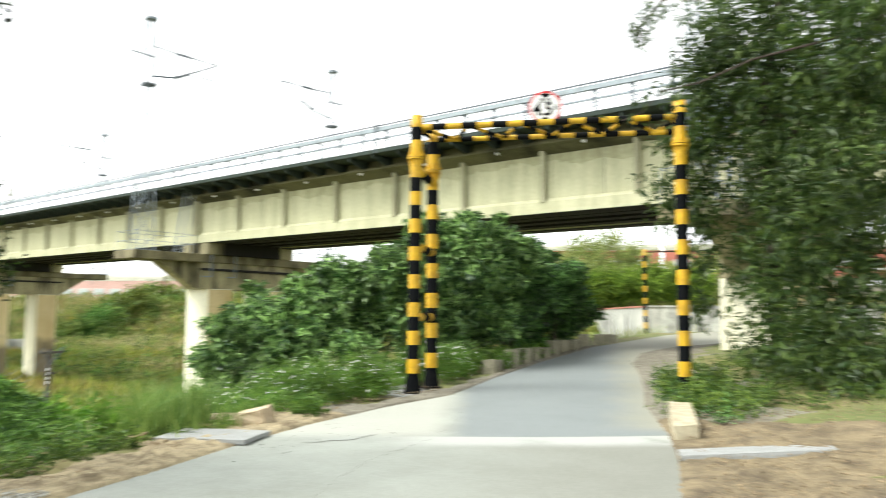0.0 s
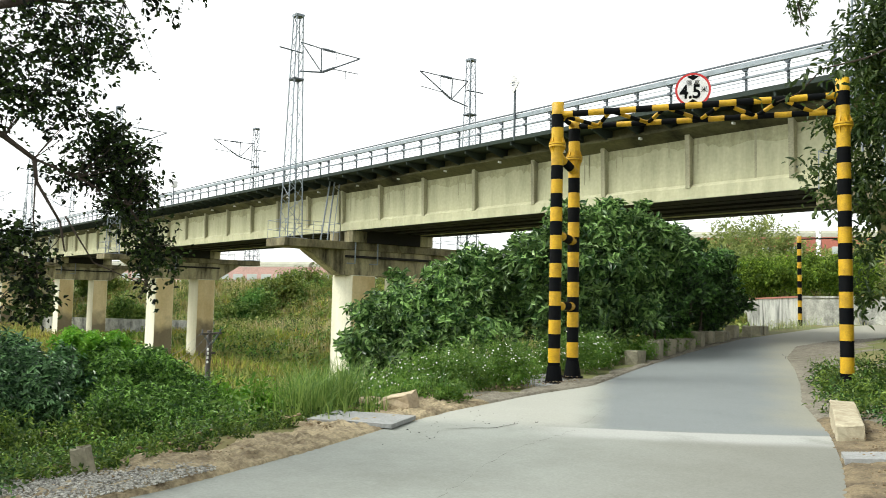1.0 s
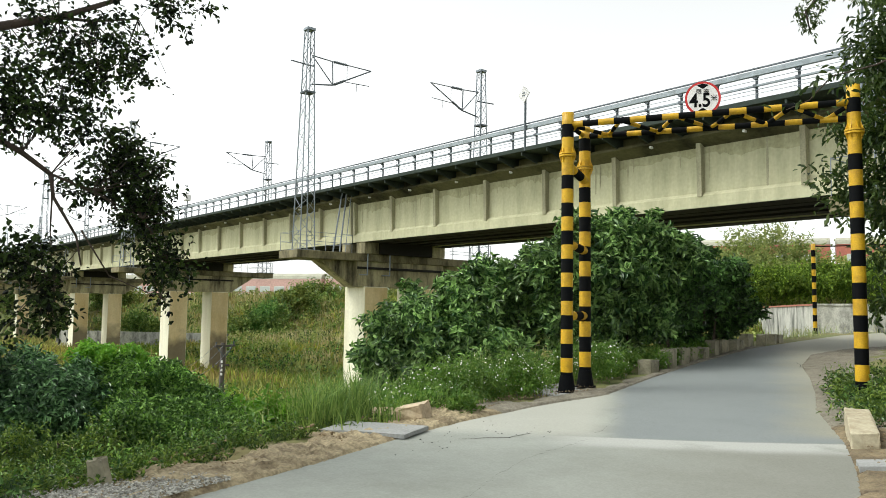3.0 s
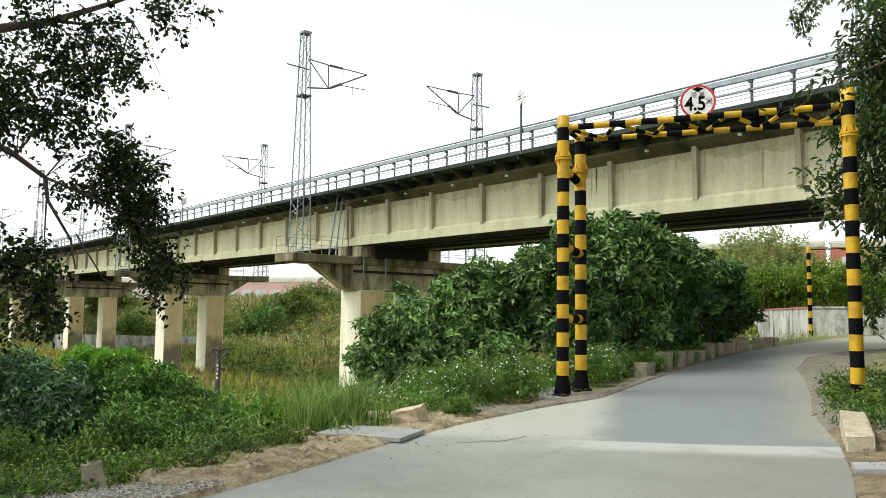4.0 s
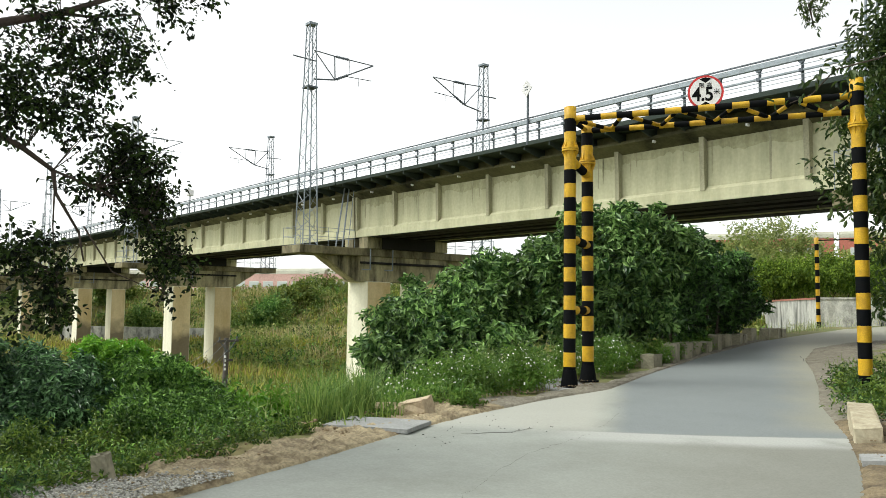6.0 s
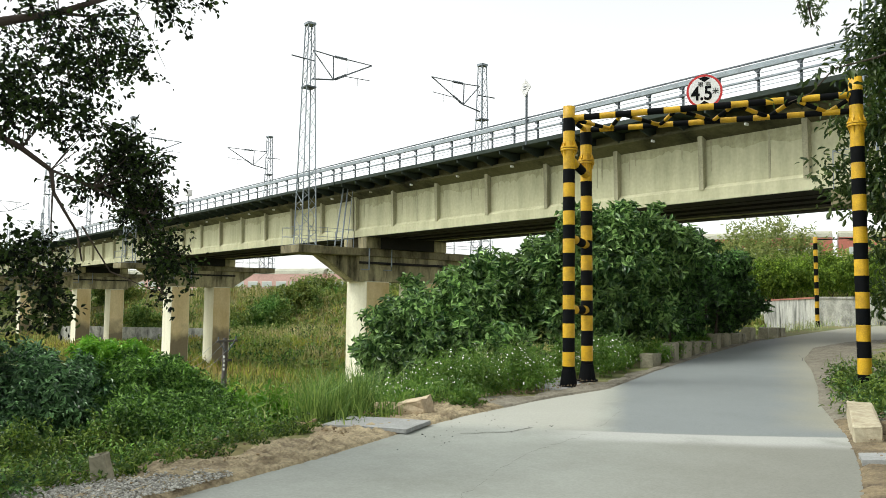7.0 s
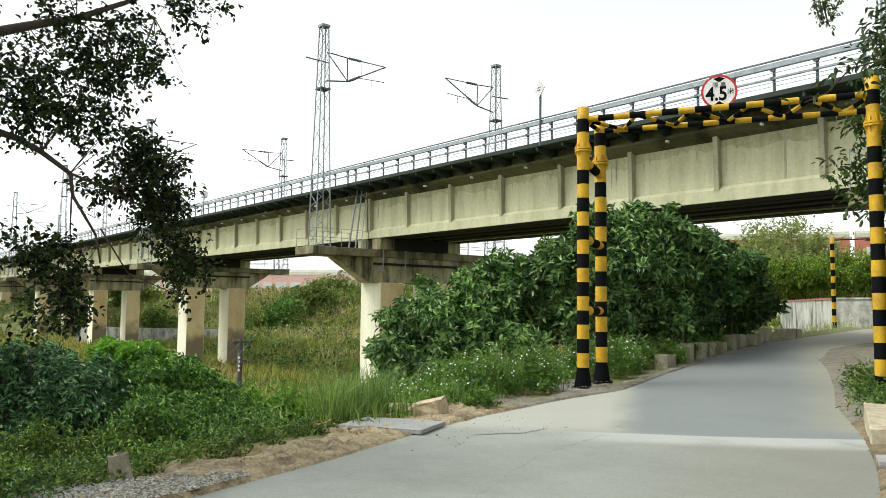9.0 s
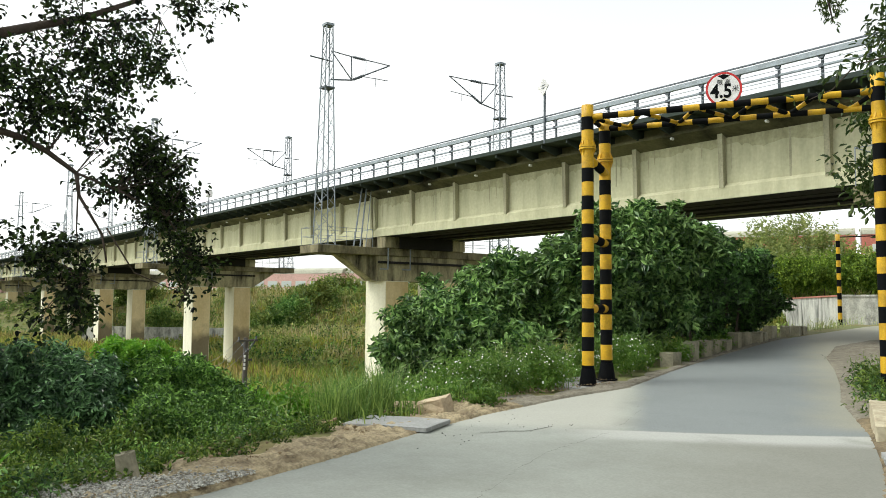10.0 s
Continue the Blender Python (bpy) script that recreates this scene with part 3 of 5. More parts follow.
def bridge_pier(x):
    t = thing("bridge_pier", "stained concrete pier with two square columns under a wide cap", "bridge pier", group="piers of the railway bridge")
    for y in (22.7, 26.1):
        zb = float(land(x, y)) - 0.6
        bm = bmesh.new()
        box(bm, x - 0.95, x + 0.95, y, y + 1.45, zb, 2.6, 0.03)
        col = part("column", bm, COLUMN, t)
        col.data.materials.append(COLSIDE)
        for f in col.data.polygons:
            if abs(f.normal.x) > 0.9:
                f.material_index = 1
    bm = bmesh.new()
    prism(bm, [(22.3, 2.603), (27.95, 2.603), (27.95, 3.9), (22.3, 3.9)], "x", x - 0.8, x + 0.8)
    part("cap_beam", bm, CAP, t)
    for s in (-1, 1):
        bm = bmesh.new()
        box(bm, x + s * 0.803 - (0 if s > 0 else 0.14), x + s * 0.803 + (0.14 if s > 0 else 0), 22.3, 27.95, 3.5, 3.62, 0.01)
        part("ledge", bm, SOFFIT, t, "dark dirty ledge")
    for s, y in ((-1, 22.297), (1, 27.953)):
        bm = bmesh.new()
        prism(bm, [(y, 2.62), (y, 3.9), (y + s * 2.0, 3.9), (y + s * 1.75, 3.72)], "x", x - 0.45, x + 0.45)
        part("corbel", bm, CAP, t)
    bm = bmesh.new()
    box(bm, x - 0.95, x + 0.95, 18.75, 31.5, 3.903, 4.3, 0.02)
    part("platform", bm, PLATFORM, t, "dark patchy platform beam")
    for y in (FACE + 0.05, BACK - 0.95):
        for dx in (-0.7, 0.7):
            bm = bmesh.new()
            box(bm, x + dx - 0.4, x + dx + 0.4, y, y + 0.9, 4.303, 4.9, 0.02)
            part("bearing_block", bm, CAP, t)
    # These blocks take the near-black shade colour of the soffit.
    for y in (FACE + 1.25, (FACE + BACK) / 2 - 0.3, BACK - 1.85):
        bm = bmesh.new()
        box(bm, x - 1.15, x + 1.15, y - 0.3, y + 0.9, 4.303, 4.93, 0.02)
        part("bearing_block", bm, SOFFIT, t, "bearing block in the near-black shade colour")
    for y0, y1 in ((18.8, 21.9), (28.6, 31.45)):
        for z in (4.75, 5.2):
            bm = bmesh.new()
            for p, q in (((x - 0.9, y0), (x + 0.9, y0)), ((x - 0.9, y0), (x - 0.9, y1)), ((x + 0.9, y0), (x + 0.9, y1)), ((x - 0.9, y1), (x + 0.9, y1))):
                tube(bm, (*p, z), (*q, z), 0.012, n=5)
            part("guard_rail", bm, GALV, t)
        for px in (x - 0.9, x + 0.9):
            for py in (y0, (y0 + y1) / 2, y1):
                bm = bmesh.new()
                tube(bm, (px, py, 4.28), (px, py, 5.22), 0.014, n=5)
                part("guard_post", bm, GALV, t)
    for dx, dy in ((0.15, 0.0), (0.4, 0.25), (0.85, 0.3)):
        bm = bmesh.new()
        tube(bm, (x + dx - 0.2, 21.35 + dy, 4.3), (x + dx - 0.5, 22.0 + dy * 0.5, 7.5), 0.04 if dx < 0.8 else 0.02, n=6)
        part("cable_pipe", bm, GALV, t, "pale steel cable pipe")
    for y in (22.8, 24.2):
        bm = bmesh.new()
        tube(bm, (x + 1.02, y, 4.45), (x + 1.02, y, 3.2), 0.04, n=6)
        tube(bm, (x + 1.02, y, 3.2), (x + 1.02, y - 0.5, 3.2), 0.03, n=6)
        part("drain_pipe", bm, GALV, t, "pale drain pipe")
    return t


for a, b in zip(JOINTS, JOINTS[1:]):
    bridge_span(a, b)
    bridge_railing(a, b)
for x in JOINTS[1:]:
    bridge_pier(x)


# ---- catenary masts ----
def lattice(bm, w0, w1, z0, z1, bays, r):
    """Diagonals on the four faces of a tapering square mast."""
    for i in range(bays):
        a, b = z0 + (z1 - z0) * i / bays, z0 + (z1 - z0) * (i + 1) / bays
        u = (w0 + (w1 - w0) * i / bays) / 2
        v = (w0 + (w1 - w0) * (i + 1) / bays) / 2
        flip = 1 if i % 2 else -1
        for k in range(4):
            c, s = round(math.cos(k * math.pi / 2)), round(math.sin(k * math.pi / 2))
            p, q = Vector((u, flip * u, a)), Vector((v, -flip * v, b))
            turn = Matrix(((c, -s, 0), (s, c, 0), (0, 0, 1)))
            tube(bm, turn @ p, turn @ q, r, n=4, caps=False)


def catenary_mast(x, y, side, height=11.4, base=4.3):
    """side: +1 where the arm reaches towards +y."""
    t = thing("catenary_mast", "galvanised lattice railway mast with overhead wire bracket arm", "railway mast", pose(x, y, base), group="masts along the railway")
    w0, w1 = 0.82, 0.34
    for sx in (-1, 1):
        for sy in (-1, 1):
            bm = bmesh.new()
            tube(bm, (sx * w0 / 2, sy * w0 / 2, 0.0), (sx * w1 / 2, sy * w1 / 2, height), 0.032, n=5)
            part("leg", bm, GALV, t)
    bm = bmesh.new()
    lattice(bm, w0, w1, 0.05, height - 0.05, 17, 0.016)
    part("lattice", bm, GALV, t)
    bm = bmesh.new()
    box(bm, -w1 / 2 - 0.06, w1 / 2 + 0.06, -w1 / 2 - 0.06, w1 / 2 + 0.06, height - 0.1, height + 0.02)
    part("head_plate", bm, GALV, t)
    bm = bmesh.new()
    box(bm, -0.6, 0.6, -0.6, 0.6, 0.0, 0.05)
    part("base_plate", bm, GALV, t)
    zt, zb = height - 1.75, height - 3.05
    bm = bmesh.new()
    tube(bm, (0, -side * 1.0, zt - 0.1), (0, side * 0.3, zt - 0.15), 0.035, n=6)
    part("cross_arm", bm, RAILPOST, t)
    bm = bmesh.new()
    box(bm, -w1 / 2 - 0.12, w1 / 2 + 0.12, -w1 / 2 - 0.12, w1 / 2 + 0.12, zb - 0.32, zb - 0.24)
    part("clamp_band", bm, RAILPOST, t)
    arm = ((0, side * 0.2, height - 1.35), (0, side * 1.4, height - 1.42), (0, side * 3.8, height - 1.45), (0, side * 1.45, height - 2.66), (0, side * 0.2, height - 2.85))
    for nm, p, q, r in (("stay_tube", arm[0], arm[1], 0.03), ("top_tube", arm[1], arm[2], 0.028), ("bracket_tube", arm[3], arm[2], 0.035), ("lower_bracket", arm[4], arm[3], 0.04), ("strut", arm[1], arm[3], 0.035), ("brace", arm[0], arm[3], 0.03)):
        bm = bmesh.new()
        tube(bm, p, q, r, n=6)
        part(nm, bm, RAILPOST, t)
    for p, q in ((arm[1], arm[2]), (arm[3], arm[2])):
        bm = bmesh.new()
        p, q = Vector(p), Vector(q)
        d = (q - p).normalized()
        for k in range(6):
            tube(bm, p + d * (0.12 + 0.13 * k), p + d * (0.2 + 0.13 * k), 0.08, 0.05, n=8)
        part("insulator", bm, RAILPOST, t, "dark ribbed insulator")
    bm = bmesh.new()
    tube(bm, (0, side * 2.2, height - 2.35), (0, side * 3.7, height - 2.3), 0.02, n=5)
    tube(bm, (0, side * 2.3, height - 1.45), (0, side * 2.3, height - 2.2), 0.014, n=4)
    tube(bm, (0, side * 2.9, height - 2.3), (0, side * 2.9, height - 2.75), 0.014, n=4)
    part("registration_arm", bm, RAILPOST, t)
    return t


for i, x in enumerate(JOINTS[1:-1]):
    catenary_mast(x, 19.6, 1)
    catenary_mast(x + (0.5 if i else 0.6), 30.9, -1)

# small square sign on a post on the bridge
sg = thing("track_sign", "small pale square sign on a dark post at the railing", "sign", pose(-21.5, 21.25, 0, 0, 0, -6))
bm = bmesh.new()
tube(bm, (0, 0, DECK_TOP - 0.15), (0, 0, 10.0), 0.045, n=8)
part("post", bm, RAILPOST, sg)
bm = bmesh.new()
box(bm, -0.24, 0.24, -0.015, 0.015, -0.24, 0.24, 0.004, pose(0, -0.065, 9.75, 0, 0, 0) @ pose(0, 0, 0, 0, 45, 0))
part("plate", bm, SHED, sg)
for z in (-0.05, 0.05):
    bm = bmesh.new()
    box(bm, -0.09, 0.09, -0.022, -0.018, z - 0.02, z + 0.02, 0, pose(0, -0.065, 9.75, 0, 0, 0))
    part("marking", bm, RAILPOST, sg)


# ---- height limit gantry ----
def striped(name, a, b, r, parent, bands, n=16):
    """A pipe with bands: rows of (end as a share of its length, 0 yellow or 1 black)."""
    a, b = Vector(a), Vector(b)
    d = b - a
    bm = bmesh.new()
    q = d.to_track_quat("Z", "Y").to_matrix().to_4x4()

    def ring(u):
        return [bm.verts.new(a + d * u + q @ Vector((r * math.cos(w), r * math.sin(w), 0))) for w in (2 * math.pi * j / n for j in range(n))]
    last = ring(0)
    bm.faces.new(last[::-1])
    for u, c in bands:
        new_ring = ring(u)
        for j in range(n):
            f = bm.faces.new((last[j], last[(j + 1) % n], new_ring[(j + 1) % n], new_ring[j]))
            f.material_index, f.smooth = c, True
        last = new_ring
    bm.faces.new(last)
    return part(name, bm, [YELLOW, BLACK], parent, smooth=None)


def even(length, pitch, first=0):
    k = max(1, round(length / pitch))
    return [((i + 1) / k, (i + first) % 2) for i in range(k)]


def post_bands(height, foot, plain, top_black):
    """Black foot, even bands up to the plain stretch, then black and a yellow head."""
    rows, z, c = [(foot, 1)], foot, 0
    k = round((plain - foot) / 0.256) // 2 * 2
    for i in range(k):
        z += (plain - foot) / k
        rows.append((z, c))
        c = 1 - c
    rows += [(top_black, 0), (top_black + 0.24, 1), (height, 0)]
    return [(z / height, c) for z, c in rows]


PL, PL2, PR = (-9.76, 10.73), (-9.93, 11.42), (-5.79, 13.3)
gantry = thing("height_limit_gantry", "black and yellow striped steel pipe height limit frame over the road", "gantry")
for (x, y), z0, z1, r, lean in ((PL, 0.06, 5.1, 0.108, 0.0), (PL2, 0.12, 4.97, 0.108, -0.03), (PR, 0.1, 5.28, 0.106, -0.05)):
    h = z1 - z0
    striped("post", (x, y, z0), (x + lean, y, z1), r, gantry, post_bands(h, 0.36, h - 1.15, h - 0.46))
    bm = bmesh.new()
    zc = z1 - 0.78
    tube(bm, (x + lean * 0.8, y, zc - 0.03), (x + lean * 0.8, y, zc), r + 0.045, n=20)
    tube(bm, (x + lean * 0.8, y, zc + 0.012), (x + lean * 0.8, y, zc + 0.042), r + 0.045, n=20)
    collar = part("flange_collar", bm, YELLOW, gantry, "bolted yellow flange collar")
    gusset = None
    for k in range(8):
        for up_side in (0, 1):
            place = pose(x + lean * 0.8, y, zc + (0.042 if up_side else -0.03), 0 if up_side else 180, 0, k * 45)
            if gusset is None:
                bm = bmesh.new()
                prism(bm, [(r - 0.01, 0), (r + 0.042, 0), (r - 0.01, 0.14)], "y", -0.006, 0.006)
                gusset = part("gusset", bm, YELLOW, collar)
                gusset.matrix_basis = place
            else:
                g2 = new("gusset", gusset.data)
                g2.parent, g2.matrix_basis = collar, place
    bm = bmesh.new()
    tube(bm, (x, y, z0 - 0.01), (x, y, z0 + 0.02), r + 0.09, n=20)
    tube(bm, (x, y, z0 + 0.02), (x, y, z0 + 0.3), r + 0.05, r + 0.006, n=20)
    part("foot", bm, BLACK, gantry, "flared black foot plate")
U0, U1 = Vector((*PL, 4.885)), Vector((PR[0] - 0.03, PR[1], 5.0))
L0, L1 = Vector((PL2[0] - 0.03, PL2[1], 4.80)), Vector((PR[0] - 0.03, PR[1] + 0.05, 4.74))
striped("top_beam", U0, U1, 0.057, gantry, even(4.7, 0.27))
striped("lower_beam", L0, L1, 0.05, gantry, even(4.5, 0.27, 1))
M = 5
for i in range(M):
    a, m, b = i / M, (i + 0.5) / M, (i + 1) / M
    for u, v in ((a, m), (b, m)):
        p, q = U0.lerp(U1, u), L0.lerp(L1, v)
        striped("truss_brace", p, q, 0.036, gantry, even((p - q).length, 0.2, i % 2), 10)
striped("end_tie", U0, L0, 0.045, gantry, even(0.8, 0.27), 10)
for z, dz in ((4.15, -0.32), (2.72, -0.2), (1.42, -0.1)):
    striped("post_tie", (*PL, z), (*PL2, z + dz + 0.1), 0.08, gantry, [(0.36, 0), (0.72, 1), (1.0, 0)], 14)


def text_mesh(body, size, name, mat, parent, m, weight=0.0):
    cu = bpy.data.curves.new(name, "FONT")
    cu.body, cu.size, cu.align_x, cu.align_y, cu.extrude, cu.offset = body, size, "CENTER", "CENTER", 0.002, weight
    tmp = new("lettering_curve", cu)
    me = bpy.data.meshes.new_from_object(tmp.evaluated_get(bpy.context.evaluated_depsgraph_get()))
    bpy.data.objects.remove(tmp)
    me.name = name
    ob = mesh_part(name, me, mat, parent)
    ob.matrix_basis = m
    return ob


face = pose(-7.86, 12.10, 5.245, 90, 0, 35)
limit = thing("height_limit_sign", "round white height limit sign with red rim and black figures", "road sign", face)


def disc(name, r, z0, z1, mat, label=""):
    bm = bmesh.new()
    tube(bm, (0, 0, z0), (0, 0, z1), r, n=48)
    return part(name, bm, mat, limit, label)


disc("plate", 0.30, -0.012, 0.0, RED, "red rim of the sign")
disc("white_face", 0.262, 0.0, 0.003, WHITE)
for s in (1, -1):
    bm = bmesh.new()
    v = [bm.verts.new(p) for p in ((-0.105, s * 0.235, 0.005), (0.105, s * 0.235, 0.005), (0.0, s * 0.165, 0.005), (0.0, s * 0.262, 0.005))]
    bm.faces.new((v[0], v[2], v[1], v[3]) if s > 0 else (v[0], v[3], v[1], v[2]))
    part("arrow", bm, BLACK, limit)
text_mesh("4.5", 0.34, "figures", BLACK, limit, pose(-0.045, -0.045, 0.006) @ Matrix.Diagonal((0.86, 1, 1, 1)), 0.008)
text_mesh("\u7c73", 0.12, "unit", BLACK, limit, pose(0.185, -0.01, 0.006))
text_mesh("\u9650 \u9ad8", 0.10, "caption", BLACK, limit, pose(0.0, 0.115, 0.006))
for dx in (-0.12, 0.12):
    bm = bmesh.new()
    box(bm, dx - 0.02, dx + 0.02, -0.31, 0.0, -0.03, -0.013)
    part("clamp", bm, RAILING, limit)

bm = bmesh.new()
box(bm, -0.75, 0.75, -0.85, 0.75, -0.35, 0.055, 0.02, pose(-9.85, 11.05, 0.02, 1.0, 1.5, 14))
tagged(part("footing_slab", bm, SLAB), "grey concrete footing slab under the gantry posts", "footing")

# far gantry post beyond the bridge
fg = thing("height_limit_post", "thin black and yellow striped post beyond the bridge", "gantry")
striped("post", (-20.38, 41.45, 0.5), (-20.42, 41.45, 5.25), 0.105, fg, even(4.7, 0.34, 1), 12)
striped("top_beam", (-20.42, 41.45, 5.1), (-14.5, 43.6, 5.15), 0.03, fg, [(1.0, 1)], 10)
striped("post", (-14.5, 43.6, 0.5), (-14.5, 43.6, 5.3), 0.14, fg, even(4.7, 0.34, 1), 12)

# ---- loose stones, slabs and kerbs by the road ----
def cut_block(name, size, m, mat, label, category, jag=0.03, seed=1):
    rng = random.Random(seed)
    bm = bmesh.new()
    box(bm, -size[0] / 2, size[0] / 2, -size[1] / 2, size[1] / 2, 0, size[2], min(size) * 0.07)
    bmesh.ops.subdivide_edges(bm, edges=bm.edges[:], cuts=1, use_grid_fill=True)
    for v in bm.verts:
        v.co += Vector([rng.uniform(-jag, jag) for _ in range(3)])
    ob = part(name, bm, mat)
    ob.matrix_world = m
    return tagged(ob, label, category)


cut_block("cut_stone", (0.40, 0.30, 0.25), pose(-8.62, 6.52, -0.02, 8, -13, 26), STONE, "pale tan cut stone block lying on the verge", "stone", 0.02, 4)
cut_block("cut_stone", (0.42, 0.3, 0.16), pose(-9.3, 6.5, -0.1, 5, 6, 60), STONE, "low tan rubble stone in the dirt", "stone", 0.04, 5)
cut_block("cut_stone", (0.135, 0.1, 0.27), pose(-7.02, 2.07, -0.05, 6, -12, 40), GUARD, "rough upright stone at the dirt edge", "stone", 0.012, 6)
cut_block("kerb_block", (0.29, 1.7, 0.26), pose(-4.33, 9.86, 0.02, 3, 0, 26.6), KERB, "long pale kerb stone block beside the road", "kerb stone", 0.012, 7)
cut_block("cover_slab", (1.08, 0.76, 0.05), pose(-8.07, 5.5, 0.02, 0, -0.5, 31), SLAB, "thin grey concrete cover slab on the verge", "slab", 0.004, 8)
cut_block("cover_slab", (1.5, 0.4, 0.06), pose(-2.95, 8.5, 0.075, 0, -5, 28), SLAB, "narrow grey concrete slab in the dirt", "slab", 0.004, 9)
for i in range(13):
    u = i / 12
    y = 14.9 + 13.7 * u + 0.12 * (i * 5 % 4)
    x = float(left_edge(y)) - 0.36
    ob = cut_block("guard_stone", (0.3, 0.6 + 0.26 * (i * 7 % 5) / 4, 0.36 + 0.15 * (i * 3 % 4) / 3), pose(x + 0.05 * (i * 5 % 3 - 1), y, float(road_z(y)) - 0.06, 2 * (i * 5 % 3 - 1), 1.5 * (i * 7 % 3 - 1), 22 + 4 * (i * 5 % 3 - 1)), GUARD, "weathered grey guard stone along the road edge", "guard stone", 0.015, 20 + i)
    ob["group"] = "guard stones"

# ---- wall and buildings beyond ----
A, B, C = Vector((-38.6, 66.6, 0)), Vector((-20.65, 42.25, 0)), Vector((-8.5, 40.8, 0))
for i, (p, q) in enumerate(((A, B), (B, C))):
    d = q - p
    m = Matrix.Translation(p) @ pose(0, 0, 0, 0, 0, math.degrees(math.atan2(d.y, d.x)))
    bm = bmesh.new()
    box(bm, 0.0, d.length, -0.12, 0.12, -1.0, 2.02, 0, m)
    w = part("wall_%d" % (i + 1), bm, PLASTER)
    tagged(w, "whitewashed wall streaked with black mould", "wall", kind="structure")
    bm = bmesh.new()
    box(bm, 0.0, d.length, -0.17, 0.17, 2.023, 2.12, 0, m)
    part("coping", bm, PLASTER if i else BRICKRED, w, "stained pale coping" if i else "worn red brick coping")


def shed(x, y, z, w, d, h, rot, roof, label):
    t = thing("shed", label, "building", pose(x, y, z, 0, 0, rot))
    bm = bmesh.new()
    box(bm, -w / 2, w / 2, -d / 2, d / 2, -4, h)
    part("wall", bm, SHED, t)
    bm = bmesh.new()
    prism(bm, [(-d / 2 - 0.5, h - 0.2), (0, h + d * 0.22), (d / 2 + 0.5, h - 0.2), (d / 2 + 0.5, h + 0.1), (0, h + d * 0.22 + 0.3), (-d / 2 - 0.5, h + 0.1)], "x", -w / 2 - 0.5, w / 2 + 0.5)
    part("roof", bm, roof, t)
    n = max(3, int(w // 4))
    for k in range(n):
        bm = bmesh.new()
        u = -w / 2 + w * (k + 0.5) / n
        box(bm, u - 0.8, u + 0.8, -d / 2 - 0.05, -d / 2 + 0.05, h * 0.35, h * 0.75)
        part("window", bm, SOFFIT, t)
    return t


shed(-165, 96, 3.0, 60, 18, 3.5, 60, SHED, "large pale industrial shed with grey roof")
shed(-66, 128, 2.0, 40, 14, 6.5, 25, SHED, "pale long building beyond the wall")

# passenger train on a farther track, with its low embankment
TRAINRED = material("faded_red_train_paint", (0.50, 0.17, 0.12), 0.5, dark=(0.36, 0.12, 0.09), scale=0.6, amount=0.5, fine=6, bump=0.02)
TRAINPINK = material("chalky_pink_train_paint", (0.62, 0.40, 0.35), 0.7, dark=(0.50, 0.32, 0.28), scale=0.6, amount=0.5, fine=6, bump=0.02)
TRAINROOF = material("dull_grey_train_roof", (0.42, 0.42, 0.33), 0.8, dark=(0.28, 0.28, 0.22), scale=0.5, amount=0.6, fine=6, bump=0.02)
TRAINPANE = material("pale_train_window", (0.55, 0.60, 0.58), 0.25, dark=(0.40, 0.44, 0.42), scale=0.6, amount=0.4, bump=0)
TRACK = pose(-45.3, 88.6, 0, 0, 0, 27.8)
bm = bmesh.new()
prism(bm, [(-6.5, -3.0), (-2.6, 5.3), (2.6, 5.3), (6.5, -3.0)], "x", -22, 60)
bm.transform(TRACK)
tagged(part("railway_embankment", bm, PALEDIRT), "low earth embankment under the farther track", "embankment", kind="structure")


def train_car(track, u, z, paint=TRAINRED):
    t = thing("train_car", "faded red passenger train car with pale windows", "train", track @ pose(u, 0, z), "cars of the passing train")
    bm = bmesh.new()
    box(bm, -12.2, 12.2, -1.5, 1.5, 0.9, 4.1, 0.08)
    part("body", bm, paint, t)
    bm = bmesh.new()
    prism(bm, [(-1.53, 4.08), (-1.35, 4.55), (-0.7, 4.85), (0.7, 4.85), (1.35, 4.55), (1.53, 4.08)], "x", -12.2, 12.2)
    part("roof", bm, TRAINROOF, t)
    for k in range(9):
        bm = bmesh.new()
        box(bm, -11.2 + 2.55 * k, -9.4 + 2.55 * k, -1.56, -1.49, 2.15, 3.0, 0.03)
        part("window", bm, TRAINPANE, t)
    bm = bmesh.new()
    box(bm, -12.15, 12.15, -1.53, -1.503, 1.75, 1.95)
    part("stripe", bm, WHITE, t, "white waist stripe")
    for v in (-8.6, 8.6):
        bm = bmesh.new()
        box(bm, v - 1.6, v + 1.6, -1.1, 1.1, 0.35, 0.85, 0.05)
        bogie = part("bogie", bm, SOFFIT, t)
        for w in (-1.1, 1.1):
            for y in (-0.85, 0.85):
                bm = bmesh.new()
                tube(bm, (v + w, y - 0.07, 0.42), (v + w, y + 0.07, 0.42), 0.42, n=16)
                part("wheel", bm, SOFFIT, bogie)
    return t


for u in (-9.0, 16.0, 41.0):
    train_car(TRACK, u, 5.3)
VALLEY_TRACK = pose(-120.6, 47.7, 0, 0, 0, 25.3)
for u in (-62.5, -37.5, -12.5, 12.5, 37.5):
    train_car(VALLEY_TRACK, u, 1.4, TRAINPINK)

lamp = thing("bridge_lamp", "small white box lamp on a post at the railing", "lamp", pose(-55.4, 21.2, 0))
bm = bmesh.new()
tube(bm, (0, 0, DECK_TOP - 0.1), (0, 0, 8.95), 0.04, n=8)
part("post", bm, RAILPOST, lamp)
bm = bmesh.new()
box(bm, -0.2, 0.2, -0.2, 0.2, 8.9, 9.35, 0.04)
